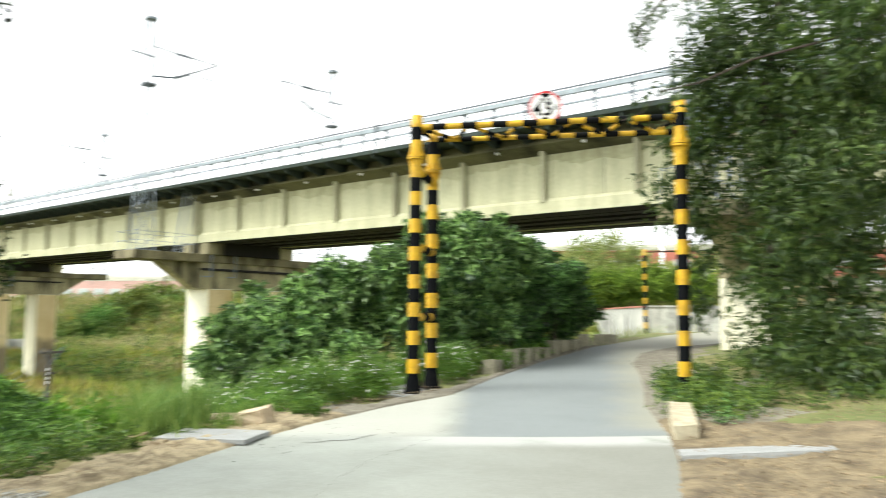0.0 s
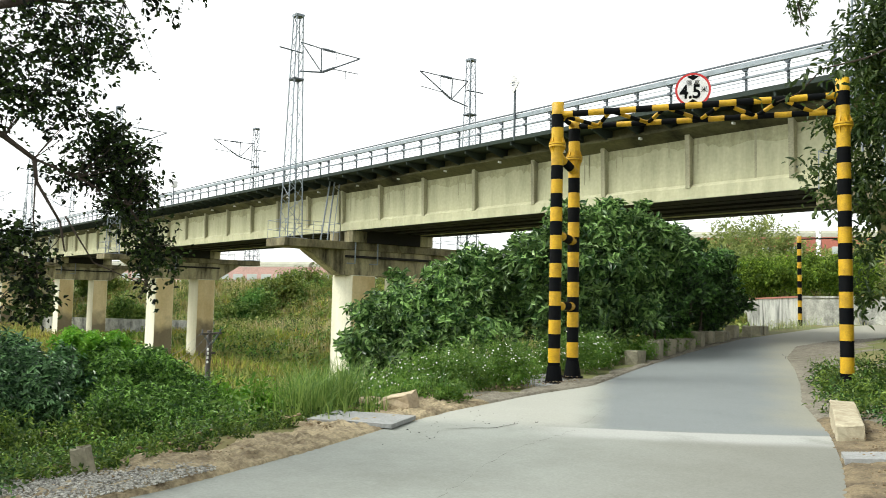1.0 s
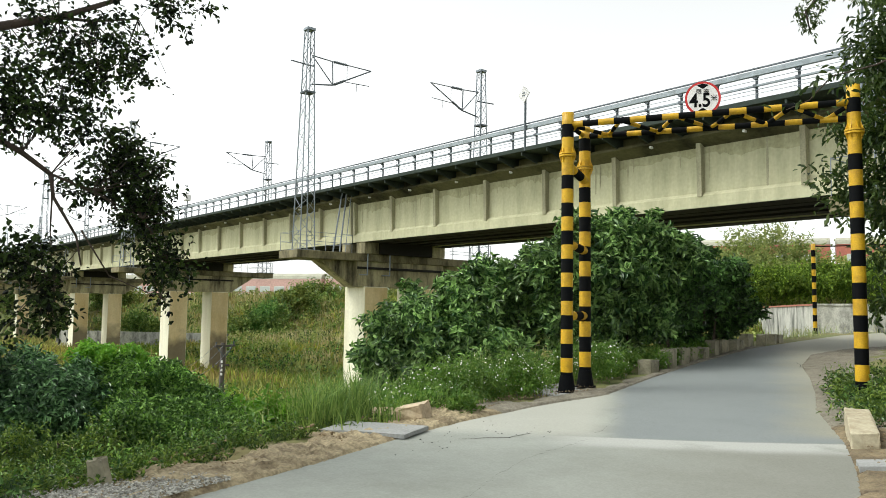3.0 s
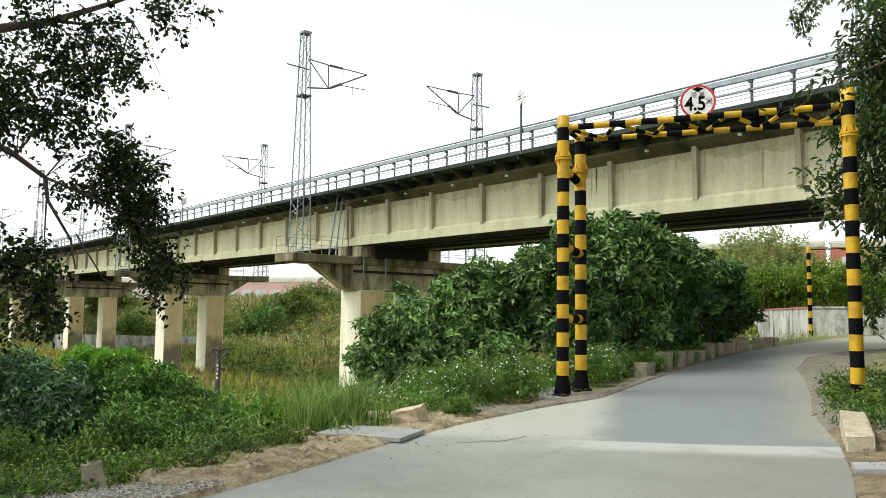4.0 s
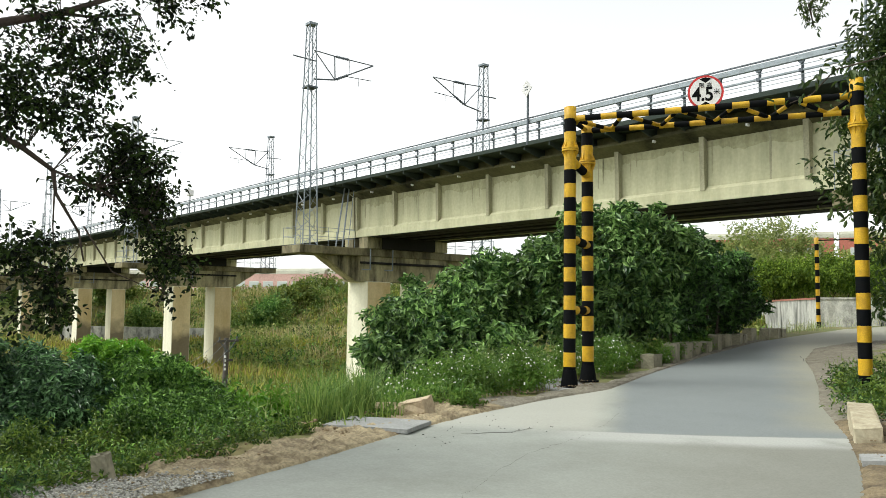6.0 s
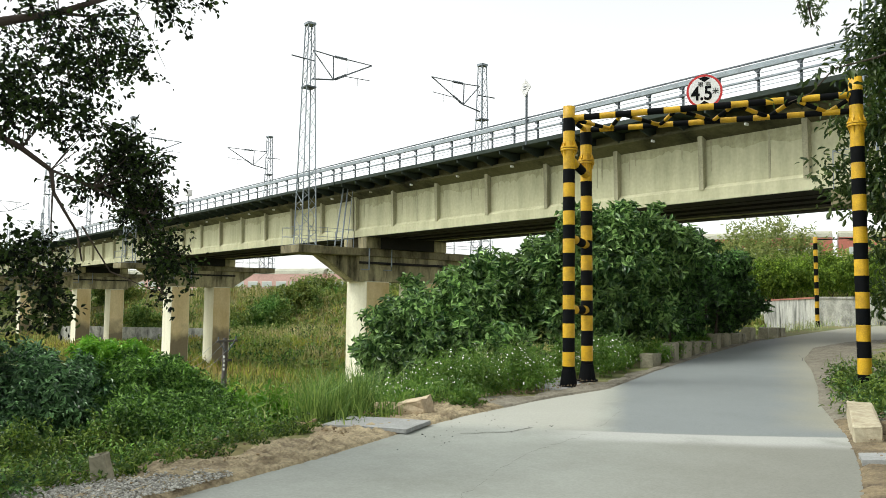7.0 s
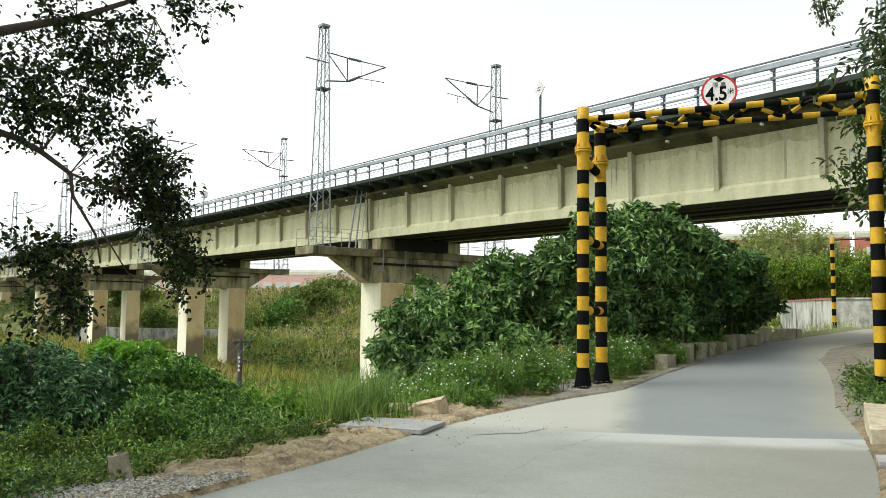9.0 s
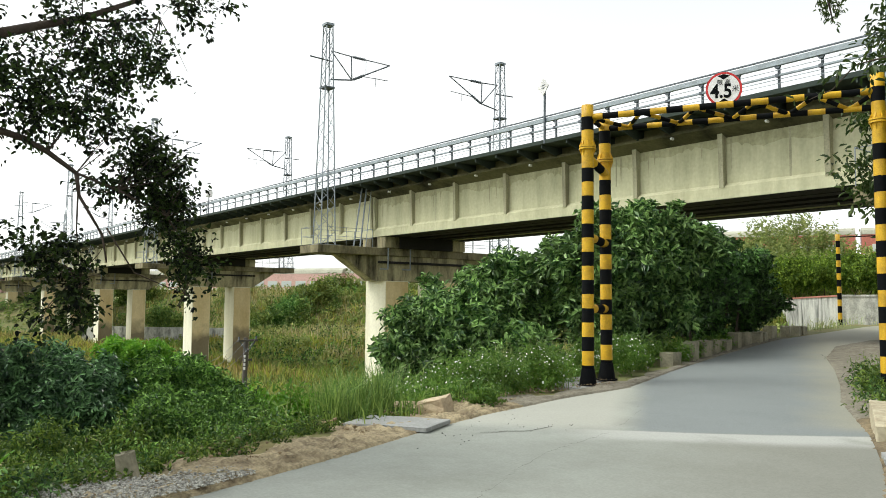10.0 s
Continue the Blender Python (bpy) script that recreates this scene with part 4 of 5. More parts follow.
part("housing", bm, WHITE, lamp)

# utility pole in the valley
up = thing("utility_pole", "weathered utility pole with crossarm and insulators", "utility pole", pose(-41.2, 18.05, 0, 0, 0, 26))
zb = float(land(-41.2, 18.05))
bm = bmesh.new()
tube(bm, (0, 0, zb - 0.3), (0, 0, -0.5), 0.16, 0.12, n=12)
part("pole", bm, WOODPOLE, up)
for z, w in ((-0.66, 0.8), (-1.7, 0.35)):
    bm = bmesh.new()
    box(bm, -0.06, 0.06, -w, w, z - 0.06, z + 0.06, 0.01, pose(0.14, 0, 0))
    part("crossarm", bm, WOODPOLE, up)
for s in (-1, 1):
    bm = bmesh.new()
    tube(bm, (0.14, s * 0.6, -0.72), (0.14, s * 0.06, -1.25), 0.03, n=6)
    part("brace", bm, RAILPOST, up)
    bm = bmesh.new()
    for k in range(3):
        tube(bm, (0.14, s * 0.7, -0.6 + 0.06 * k), (0.14, s * 0.7, -0.55 + 0.06 * k), 0.05, 0.03, n=8)
    part("insulator", bm, RAILPOST, up)
for k in range(4):
    bm = bmesh.new()
    tube(bm, (0.2, -0.28, -1.55 - 0.22 * k), (0.2, -0.28, -1.42 - 0.22 * k), 0.05, n=8)
    part("insulator", bm, WHITE, up)
for k in range(3):
    bm = bmesh.new()
    a, b = Vector((-41.0, 17.5 + 0.5 * k, -0.62)), Vector((-28.1, 9.6 + 0.4 * k, -0.75 - 0.22 * k))
    pts = [a.lerp(b, i / 8) - Vector((0, 0, 0.5 * math.sin(math.pi * i / 8))) for i in range(9)]
    for p, q in zip(pts, pts[1:]):
        tube(bm, p, q, 0.007, n=5, caps=False)
    tagged(part("overhead_wire", bm, GALV), "thin pale wire from the utility pole", "wire", "wires of the pole")


# ---- plants ----
RNG = np.random.default_rng(7)


def unit(v):
    return v / np.maximum(np.linalg.norm(v, axis=-1, keepdims=True), 1e-9)


def leaf_arrays(base, way, up, length, width, fold=0.25, curl=0.2):
    """Folded oval leaves, two quads each: base point, direction, leaf normal."""
    n = len(base)
    way = unit(way)
    side = unit(np.cross(way, up))
    nrm = np.cross(side, way)
    L, Wd = length[:, None], width[:, None]
    p = np.empty((n, 6, 3))
    p[:, 0] = base
    p[:, 3] = base + way * L - nrm * L * curl
    for k, s in ((1, 1), (5, -1)):
        p[:, k] = base + way * L * 0.3 + side * s * Wd * 0.5 + nrm * Wd * fold
    for k, s in ((2, 1), (4, -1)):
        p[:, k] = base + way * L * 0.68 + side * s * Wd * 0.42 + nrm * (Wd * fold - L * curl * 0.4)
    off = (np.arange(n) * 6)[:, None]
    f = np.concatenate([off + np.array([0, 1, 2, 3]), off + np.array([0, 3, 4, 5])], 1).reshape(-1, 4)
    return p.reshape(-1, 3), f


def foliage(blobs, sprigs, per, length, width, spread=0.28, droop=0.25, shell=(0.55, 1.08), lumps=0.25, up_bias=0.35, rosette=False):
    """Sprigs of leaves over ellipsoids: rows of x, y, z, r."""
    b = np.array([(*q[:3], q[3], q[3], q[3]) if len(q) == 4 else q for q in blobs], float)
    wgt = (b[:, 3] * b[:, 4] + b[:, 5] ** 2)
    pick = RNG.choice(len(b), sprigs, p=wgt / wgt.sum())
    d = unit(RNG.normal(size=(sprigs, 3)))
    rad = RNG.uniform(*shell, size=(sprigs, 1)) * (1 + lumps * np.sin(d[:, :1] * 5 + pick[:, None]) * np.sin(d[:, 1:2] * 6 + 2.0 * pick[:, None]) + lumps * 0.6 * np.sin(d[:, 2:3] * 9 + pick[:, None]))
    c = b[pick, :3] + d * b[pick, 3:] * rad
    axis_dir = unit(d + np.array([0, 0, up_bias]) + RNG.normal(scale=0.35, size=(sprigs, 3)))
    u = RNG.uniform(0, 1, size=(sprigs, per, 1))
    base = c[:, None] + axis_dir[:, None] * (u - 0.35) * spread * 1.6 + RNG.normal(scale=spread * 0.16, size=(sprigs, per, 3))
    way = unit(RNG.normal(size=(sprigs, per, 3)) + axis_dir[:, None] * 0.9 + np.array([0, 0, -droop]))
    nrm = unit(RNG.normal(scale=0.5, size=(sprigs, per, 3)) + np.array([0, 0, 1.0]) + d[:, None] * 0.5)
    if rosette:
        turn = RNG.normal(size=(sprigs, per, 3))
        turn = unit(turn - axis_dir[:, None] * (turn * axis_dir[:, None]).sum(-1, keepdims=True))
        base = c[:, None] + axis_dir[:, None] * (u ** 0.5 - 0.6) * spread + turn * 0.01
        way = unit(turn + axis_dir[:, None] * (0.15 + 0.8 * u) + np.array([0, 0, -0.6 * droop]))
        nrm = unit(axis_dir[:, None] * 1.0 - way * 0.2 + RNG.normal(scale=0.2, size=(sprigs, per, 3)))
    n = sprigs * per
    ln = length * RNG.uniform(0.6, 1.25, n)
    return leaf_arrays(base.reshape(n, 3), way.reshape(n, 3), nrm.reshape(n, 3), ln, ln * (width / length))


def crown(parent, arrays, mat, name="crown", label=""):
    return mesh_part(name, raw_mesh(name, *arrays), mat, parent, label)


def limb(bm, pts, r0, r1, n=7):
    pts = [Vector(p) for p in pts]
    k = len(pts) - 1
    for i in range(k):
        ra, rb = r0 + (r1 - r0) * i / k, r0 + (r1 - r0) * (i + 1) / k
        tube(bm, pts[i], pts[i + 1] + (pts[i + 1] - pts[i]).normalized() * rb * 0.4, ra, rb, n)


def shrub(label, blobs, sprigs, per, length, width, mat, stems=9, group="", **kw):
    b0 = np.array([q[:3] for q in blobs])
    cx, cy = b0[:, 0].mean(), b0[:, 1].mean()
    t = thing("shrub", label, "shrub", None, group)
    for k in range(stems):
        q = blobs[k % len(blobs)]
        x0, y0 = (q[0] * 0.7 + cx * 0.3), (q[1] * 0.7 + cy * 0.3)
        bm = bmesh.new()
        g = float(land(x0, y0)) - 0.1
        limb(bm, [(x0, y0, g), (x0 * 0.5 + q[0] * 0.5 + RNG.uniform(-0.15, 0.15), y0 * 0.5 + q[1] * 0.5, (g + q[2]) / 2), (q[0], q[1], q[2] + q[3] * 0.5)], 0.05, 0.015, 6)
        part("stem", bm, BARK, t)
    sub = []
    for q in blobs:
        for k in range(14):
            d = RNG.normal(size=3)
            d[2] = abs(d[2]) * 0.9 - 0.25
            d = d / np.linalg.norm(d)
            r = q[3] * RNG.uniform(0.15, 0.29)
            far = q[3] * RNG.uniform(0.68, 1.0)
            sub.append((q[0] + d[0] * far, q[1] + d[1] * far, q[2] + d[2] * far, r))
    outer = foliage(sub, int(sprigs * 1.05), per, length, width, **{"shell": (0.6, 1.1), **kw})
    inner = foliage(blobs, int(sprigs * 0.75), per, length, width, **{**kw, "shell": (0.2, 0.6)})
    both = (np.concatenate([outer[0], inner[0]]), np.concatenate([outer[1], inner[1] + len(outer[0])]))
    crown(t, both, mat)
    return t


UNDER = [(-12.99, 5.22, -0.78, 0.49), (-11.83, 5.4, -0.62, 0.39), (-11.26, 4.14, -0.42, 0.41), (-10.29, 4.43, -0.38, 0.28), (-10.08, 3.29, -0.32, 0.34), (-10.92, 5.44, -0.52, 0.26), (-14.92, 5.77, -1.15, 0.51)]
shrub("broad-leaved green shrub thicket on the slope by the road", [(-16.96, 12.38, 0.9, 1.1), (-15.6, 12.9, 1.15, 1.25), (-14.85, 13.7, 1.45, 1.3), (-14.0, 14.5, 1.6, 1.3), (-15.64, 10.78, 0.1, 0.7), (-13.08, 12.37, 0.4, 0.7), (-14.6, 12.2, 0.2, 0.9), (-15.9, 11.2, -0.6, 0.9), (-16.8, 12.0, -0.3, 1.0), (-13.82, 13.74, 2.02, 0.75), (-13.08, 13.75, 2.28, 0.70)], 2800, 11, 0.18, 0.068, MULBERRY, 10, "thicket by the road", lumps=0.35, rosette=True)
shrub("tall dense broad-leaved shrub behind the striped posts", [(-12.61, 14.87, 2.25, 1.35), (-13.2, 15.03, 3.35, 0.7), (-12.72, 16.07, 3.25, 0.9), (-12.8, 17.15, 2.45, 1.15), (-12.7, 16.2, 1.3, 0.95), (-12.7, 14.2, 1.0, 0.95), (-13.3, 14.6, 2.6, 0.9)], 2900, 11, 0.18, 0.068, MULBERRY, 10, "thicket by the road", lumps=0.35, rosette=True)
shrub("dark dense shrub overhanging the guard stones", [(-13.7, 19.5, 2.1, 1.2), (-14.3, 21.1, 1.8, 1.1), (-13.3, 18.2, 1.4, 0.95), (-15.0, 22.4, 1.4, 0.85), (-14.2, 20.0, 1.0, 1.0), (-13.5, 18.6, 2.3, 0.9), (-14.3, 22.9, 2.2, 1.05), (-14.6, 24.2, 1.7, 0.85), (-14.0, 21.4, 2.6, 1.1), (-14.5, 23.2, 1.1, 0.9), (-13.6, 19.6, 3.0, 0.75), (-13.1, 18.4, 3.0, 0.7)], 3000, 10, 0.17, 0.068, DARKLEAF, 10, "thicket by the road", rosette=True)
shrub("dark blue-green bush with drooping leaves on the embankment", [(-11.74, 2.48, -0.02, 0.7), (-11.78, 2.78, 0.25, 0.58), (-11.42, 2.96, -0.08, 0.5), (-12.0, 2.21, 0.3, 0.58), (-12.08, 1.74, 0.1, 0.76), (-12.33, 2.58, 0.34, 0.48), (-11.84, 3.32, 0.08, 0.48), (-11.54, 1.93, -0.27, 0.5), (-12.0, 1.2, 0.05, 0.76), (-11.9, 0.5, 0.0, 0.76)], 6000, 9, 0.088, 0.025, BUSHLEAF, 10, lumps=0.3, rosette=True, droop=1.2, spread=0.16)
shrub("mid green leafy bush on the embankment", [(-11.76, 3.6, 0.32, 0.5), (-11.34, 3.94, 0.14, 0.55), (-11.14, 3.58, -0.03, 0.5), (-11.39, 4.37, 0.13, 0.42), (-10.91, 4.23, -0.13, 0.42), (-12.11, 3.5, 0.42, 0.42), (-11.88, 4.2, 0.36, 0.36), (-11.26, 4.7, -0.12, 0.38), (-11.4, 3.8, -0.4, 0.6)], 4000, 9, 0.072, 0.023, MIDLEAF, 8, lumps=0.3, rosette=True, droop=0.8, spread=0.14)
shrub("low green weeds spilling over the verge", [(-9.33, 1.78, -0.1, 0.3), (-9.18, 2.02, -0.24, 0.26), (-9.52, 2.32, -0.15, 0.28), (-9.37, 2.51, -0.27, 0.24), (-9.6, 2.81, -0.15, 0.28), (-8.95, 1.67, -0.3, 0.2), (-8.96, 2.09, -0.36, 0.16), (-9.5, 1.3, -0.1, 0.32), (-9.3, 0.7, -0.1, 0.35)], 620, 8, 0.055, 0.021, WEEDMIX, 6, lumps=0.4, spread=0.14)
shrub("tangle of green weeds at the foot of the bush", [(-9.94, 3.07, -0.09, 0.28), (-9.85, 3.35, -0.23, 0.24), (-9.95, 3.65, -0.17, 0.28), (-9.84, 3.94, -0.18, 0.24), (-9.91, 4.3, -0.12, 0.28), (-10.37, 3.37, -0.03, 0.28), (-10.37, 3.95, 0.0, 0.28), (-10.49, 4.46, 0.02, 0.28), (-10.16, 4.72, -0.11, 0.2)], 1100, 8, 0.06, 0.021, MIDLEAF, 6, lumps=0.4, spread=0.14)
shrub("tangled green undergrowth on the slope", UNDER, 2000, 9, 0.07, 0.026, MIDLEAF, 6, lumps=0.4)
shrub("lighter green undergrowth on the slope", UNDER[::2], 360, 9, 0.07, 0.03, WEED, 4, lumps=0.4)
shrub("fresh bright green bush on the embankment", [(-12.1, 3.42, 0.6, 0.3), (-11.98, 3.82, 0.5, 0.34), (-12.4, 3.3, 0.64, 0.26), (-11.75, 4.05, 0.4, 0.28), (-12.14, 4.64, 0.24, 0.2), (-12.4, 3.75, 0.64, 0.24)], 1200, 9, 0.07, 0.026, BRIGHT, 4, rosette=True, droop=0.8, spread=0.14)
shrub("small green weed beside the cut stone", [(-8.75, 7.5, 0.05, 0.22), (-8.95, 7.75, 0.05, 0.2)], 60, 9, 0.08, 0.035, WEED, 2, spread=0.15)
shrub("small bright weed on the slope", [(-10.2, 5.2, -0.1, 0.3), (-10.7, 5.0, -0.2, 0.35)], 110, 9, 0.12, 0.05, BRIGHT, 2, spread=0.2)


def tree(label, trunk, r0, r1, limbs, blobs, sprigs, per, length, width, mat, category="tree", **kw):
    t = thing("tree", label, category)
    bm = bmesh.new()
    limb(bm, trunk, r0, r1, 12)
    part("trunk", bm, BARK, t, smooth=True)
    for pts, a, b in limbs:
        bm = bmesh.new()
        limb(bm, pts, a, b, 7)
        part("limb", bm, BARK, t, smooth=True)
    crown(t, foliage(blobs, sprigs, per, length, width, **kw), mat)
    return t


FIG_BLOBS = [(-8.08, 1.42, 3.55, 0.32), (-8.19, 1.87, 3.85, 0.34), (-8.19, 2.28, 4.14, 0.33), (-8.21, 2.57, 3.92, 0.22), (-8.06, 1.6, 4.16, 0.2), (-8.22, 2.15, 3.66, 0.28), (-8.05, 2.02, 3.16, 0.24), (-8.02, 1.71, 3.27, 0.33), (-8.45, 2.95, 4.62, 0.24), (-7.88, 1.4, 3.14, 0.23), (-8.23, 2.51, 2.86, 0.28), (-8.27, 2.66, 2.54, 0.3), (-8.27, 2.36, 2.68, 0.24), (-8.3, 2.86, 2.09, 0.24), (-8.3, 2.88, 1.74, 0.18), (-8.35, 3.0, 1.52, 0.1), (-7.86, 1.51, 1.78, 0.2), (-7.81, 1.74, 1.54, 0.2), (-7.87, 1.91, 1.33, 0.14), (-7.85, 1.5, 1.33, 0.18), (-8.14, 2.07, 2.58, 0.2), (-8.34, 3.3, 4.78, 0.1)]
FIG_BLOBS += [(-8.0, 0.9, 3.4, 0.5), (-7.9, 0.4, 4.2, 0.6), (-7.7, 0.2, 3.0, 0.6), (-8.1, 1.6, 5.0, 0.6), (-8.2, 2.3, 5.2, 0.5), (-7.8, -0.4, 3.8, 0.8), (-7.7, 0.9, 2.0, 0.3)]
FIG_BLOBS += [(-8.4, 2.87, 2.49, 0.24), (-8.39, 3.0, 2.08, 0.22), (-8.36, 2.55, 3.06, 0.22), (-8.47, 3.12, 1.84, 0.22), (-8.42, 2.8, 2.9, 0.20), (-8.3, 2.62, 2.3, 0.24), (-8.3, 2.4, 2.95, 0.19), (-7.92, 1.62, 1.94, 0.18), (-7.87, 1.86, 1.88, 0.15), (-7.96, 1.42, 1.88, 0.15), (-7.89, 1.80, 1.34, 0.13)]
FIG_LIMBS = [([(-7.5, -0.6, 2.5), (-7.83, 1.01, 2.99), (-7.9, 1.28, 2.94), (-7.96, 1.5, 2.85), (-8.01, 1.76, 2.69), (-8.0, 1.79, 2.48), (-8.05, 2.02, 2.13), (-8.04, 2.07, 1.86)], 0.04, 0.007), ([(-8.01, 1.76, 2.69), (-8.12, 2.17, 2.58), (-8.17, 2.68, 2.36), (-8.28, 2.97, 1.97)], 0.014, 0.005), ([(-7.5, -0.6, 3.0), (-7.94, 0.99, 3.83), (-7.99, 1.34, 4.0), (-8.11, 1.78, 4.21), (-8.19, 2.26, 4.51), (-8.32, 2.86, 4.92)], 0.06, 0.015), ([(-8.12, 1.74, 4.21), (-8.23, 2.12, 4.29), (-8.31, 2.58, 4.45)], 0.02, 0.008), ([(-8.0, 1.78, 2.69), (-8.0, 1.78, 2.16), (-7.9, 1.8, 1.74)], 0.01, 0.004), ([(-8.04, 2.06, 2.19), (-8.07, 2.34, 1.77), (-8.2, 2.9, 1.56)], 0.009, 0.004)]
# The crown's leaf colour carries its dark look against the sky.
fig = tree("small-leaved fig tree in silhouette-dark colour with drooping branches", [(-7.3, -1.0, float(land(-7.3, -1.0)) - 0.2), (-7.4, -0.8, 1.2), (-7.5, -0.6, 2.6), (-7.6, -0.3, 4.6)], 0.2, 0.09, FIG_LIMBS, FIG_BLOBS, 3600, 7, 0.056, 0.036, FIG, spread=0.14, shell=(0.2, 1.1), droop=0.3)

twig_bm = bmesh.new()
spine = [Vector(p) for pts, a, b in FIG_LIMBS for p in pts[1:]]
twig_rng = random.Random(5)
for q in [b for b in FIG_BLOBS if b[1] > 1.2]:
    c = Vector(q[:3])
    root = min(spine, key=lambda p: (p - c).length)
    for k in range(4):
        tip = c + Vector([twig_rng.uniform(-1, 1) for _ in range(3)]) * q[3] * 1.1
        mid = root.lerp(tip, 0.5) + Vector([twig_rng.uniform(-0.06, 0.06) for _ in range(3)])
        limb(twig_bm, [root, mid, tip], 0.006, 0.002, 5)
part("branchlet", twig_bm, BARK, fig)["kind"] = "stuff"

RIGHT_BLOBS = [(-5.01, 14.67, 6.73, 1.0), (-3.8, 14.51, 6.42, 1.27), (-4.4, 14.86, 5.18, 0.8), (-3.3, 14.12, 4.68, 1.02), (-4.5, 14.8, 3.86, 0.8), (-3.5, 14.07, 3.0, 1.02), (-4.9, 15.0, 2.68, 0.6), (-4.32, 14.36, 1.91, 0.8), (-3.11, 13.65, 1.53, 0.89), (-4.7, 14.5, 0.9, 0.5), (-3.66, 13.51, 0.82, 0.7), (-2.78, 12.7, 0.45, 0.64), (-5.2, 14.84, 4.9, 0.5), (-2.5, 12.76, 5.72, 0.92), (-2.55, 12.75, 3.64, 0.92)]
RIGHT_BLOBS += [(-6.44, 14.21, 3.68, 0.33), (-6.7, 14.09, 3.99, 0.16), (-5.95, 14.5, 3.65, 0.44), (-5.8, 14.59, 4.78, 0.45), (-6.43, 14.21, 4.73, 0.2), (-5.8, 14.61, 5.9, 0.5), (-6.02, 14.73, 3.18, 0.26), (-6.06, 14.77, 2.49, 0.26), (-6.08, 14.80, 1.75, 0.26), (-5.77, 14.20, 6.08, 0.34), (-5.85, 14.36, 5.44, 0.34), (-5.93, 14.50, 4.73, 0.34), (-5.99, 14.62, 4.01, 0.34)]
tree("leafy roadside tree with hanging vines beside the gantry", [(-4.75, 14.9, 0.0), (-4.75, 14.9, 1.52), (-4.8, 14.9, 3.2), (-4.9, 14.8, 5.3), (-4.6, 14.8, 7.2)], 0.17, 0.06, [([(-4.8, 14.9, 2.6), (-4.0, 14.5, 3.6), (-3.2, 14.1, 4.6)], 0.07, 0.02), ([(-4.85, 14.85, 4.0), (-3.6, 14.0, 5.5), (-2.5, 12.8, 5.9)], 0.06, 0.015)], RIGHT_BLOBS, 4300, 8, 0.15, 0.055, OLIVE, spread=0.35, droop=0.7)

def spread_out(blobs, k):
    return [(k * x, k * y, 1.5 + k * (z - 1.5), k * r) for x, y, z, r in blobs]


for lab, blobs, sp in (("olive green tree beyond the bridge", [(-27.98, 47.35, 4.9, 1.7), (-26.19, 44.92, 3.1, 1.65), (-27.29, 44.26, 3.9, 1.1)], 420), ("rounded olive tree behind the white wall", [(-27.18, 50.1, 5.2, 2.0), (-25.24, 49.99, 4.2, 1.9), (-24.27, 45.99, 2.9, 1.6)], 520), ("low olive tree behind the white wall", [(-22.39, 49.14, 3.2, 1.5), (-21.5, 53.43, 4.2, 1.9), (-18.5, 50, 3.4, 1.8)], 480)):
    blobs = spread_out(blobs, 1.5)
    q = blobs[0]
    tree(lab, [(q[0], q[1], float(land(q[0], q[1])) - 0.3), (q[0], q[1], q[2])], 0.2, 0.08, [([(q[0], q[1], q[2] * 0.6), b[:3]], 0.08, 0.04) for b in blobs[1:]], blobs, int(sp * 1.9), 9, 0.36, 0.16, HAZY, spread=0.8)
shrub("yellow-green creeper thicket hanging over the white wall", [(-38.0, 61.8, 4.3, 1.6), (-36.4, 63.4, 3.6, 1.5), (-35.4, 64.0, 4.1, 1.5), (-34.2, 64.6, 3.8, 1.5), (-33.0, 65.1, 4.1, 1.5), (-31.9, 65.7, 3.8, 1.5), (-30.7, 66.2, 4.2, 1.6), (-29.5, 66.6, 3.9, 1.6), (-28.2, 66.9, 4.0, 1.7), (-39.5, 61.0, 3.6, 1.5)], 3000, 9, 0.24, 0.12, VINE, 8, "", spread=0.7, droop=0.9)
for lab, blobs in (("distant green bush on the far bank", [(-79.38, 42.41, 1.6, 2.6), (-76.01, 38.06, -0.6, 2.2), (-76.99, 36.02, -1.0, 1.9)]), ("distant round bush on the far bank", [(-82.21, 47.6, 2.0, 3.0), (-75.5, 45.21, -0.8, 2.5)]), ("distant dark bush beyond the bridge", [(-105.41, 31.43, 1.6, 2.9), (-90.13, 30.04, -1.4, 2.1)]), ("far tree clump behind the bridge", [(-60, 70, 2.6, 4), (-52, 74, 2.4, 4), (-45, 70, 2.4, 3.6)])):
    shrub(lab, spread_out(blobs, 1.15), 700, 9, 0.4, 0.2, SCRUB, 3, "", spread=0.8)

# a sprig hanging into the view and a thin branch in front of the railing
tw = thing("hanging_branch", "thin leafy branch hanging from a roadside tree", "branch")
bm = bmesh.new()
limb(bm, [(-3.05, 12.8, 5.7), (-4.2, 12.3, 5.45), (-4.94, 12.02, 5.15), (-5.48, 11.79, 5.05), (-5.76, 11.66, 4.72), (-6.04, 11.51, 4.6)], 0.02, 0.006, 6)
part("limb", bm, BARK, tw)
crown(tw, foliage([(-5.6, 11.7, 5.0, 0.2), (-6.0, 11.5, 4.7, 0.16), (-4.9, 12.0, 5.1, 0.25), (-5.3, 11.85, 4.95, 0.2)], 14, 3, 0.15, 0.065, spread=0.2, droop=0.9), OLIVE)
tw = thing("hanging_branch", "dark leaf sprig drooping against the sky", "branch")
bm = bmesh.new()
limb(bm, [(-3.0, 12.3, 6.4), (-3.4, 9.6, 5.7), (-4.0, 8.7, 5.2), (-4.22, 8.5, 4.85), (-4.18, 8.52, 4.6)], 0.03, 0.006, 6)
part("limb", bm, BARK, tw)
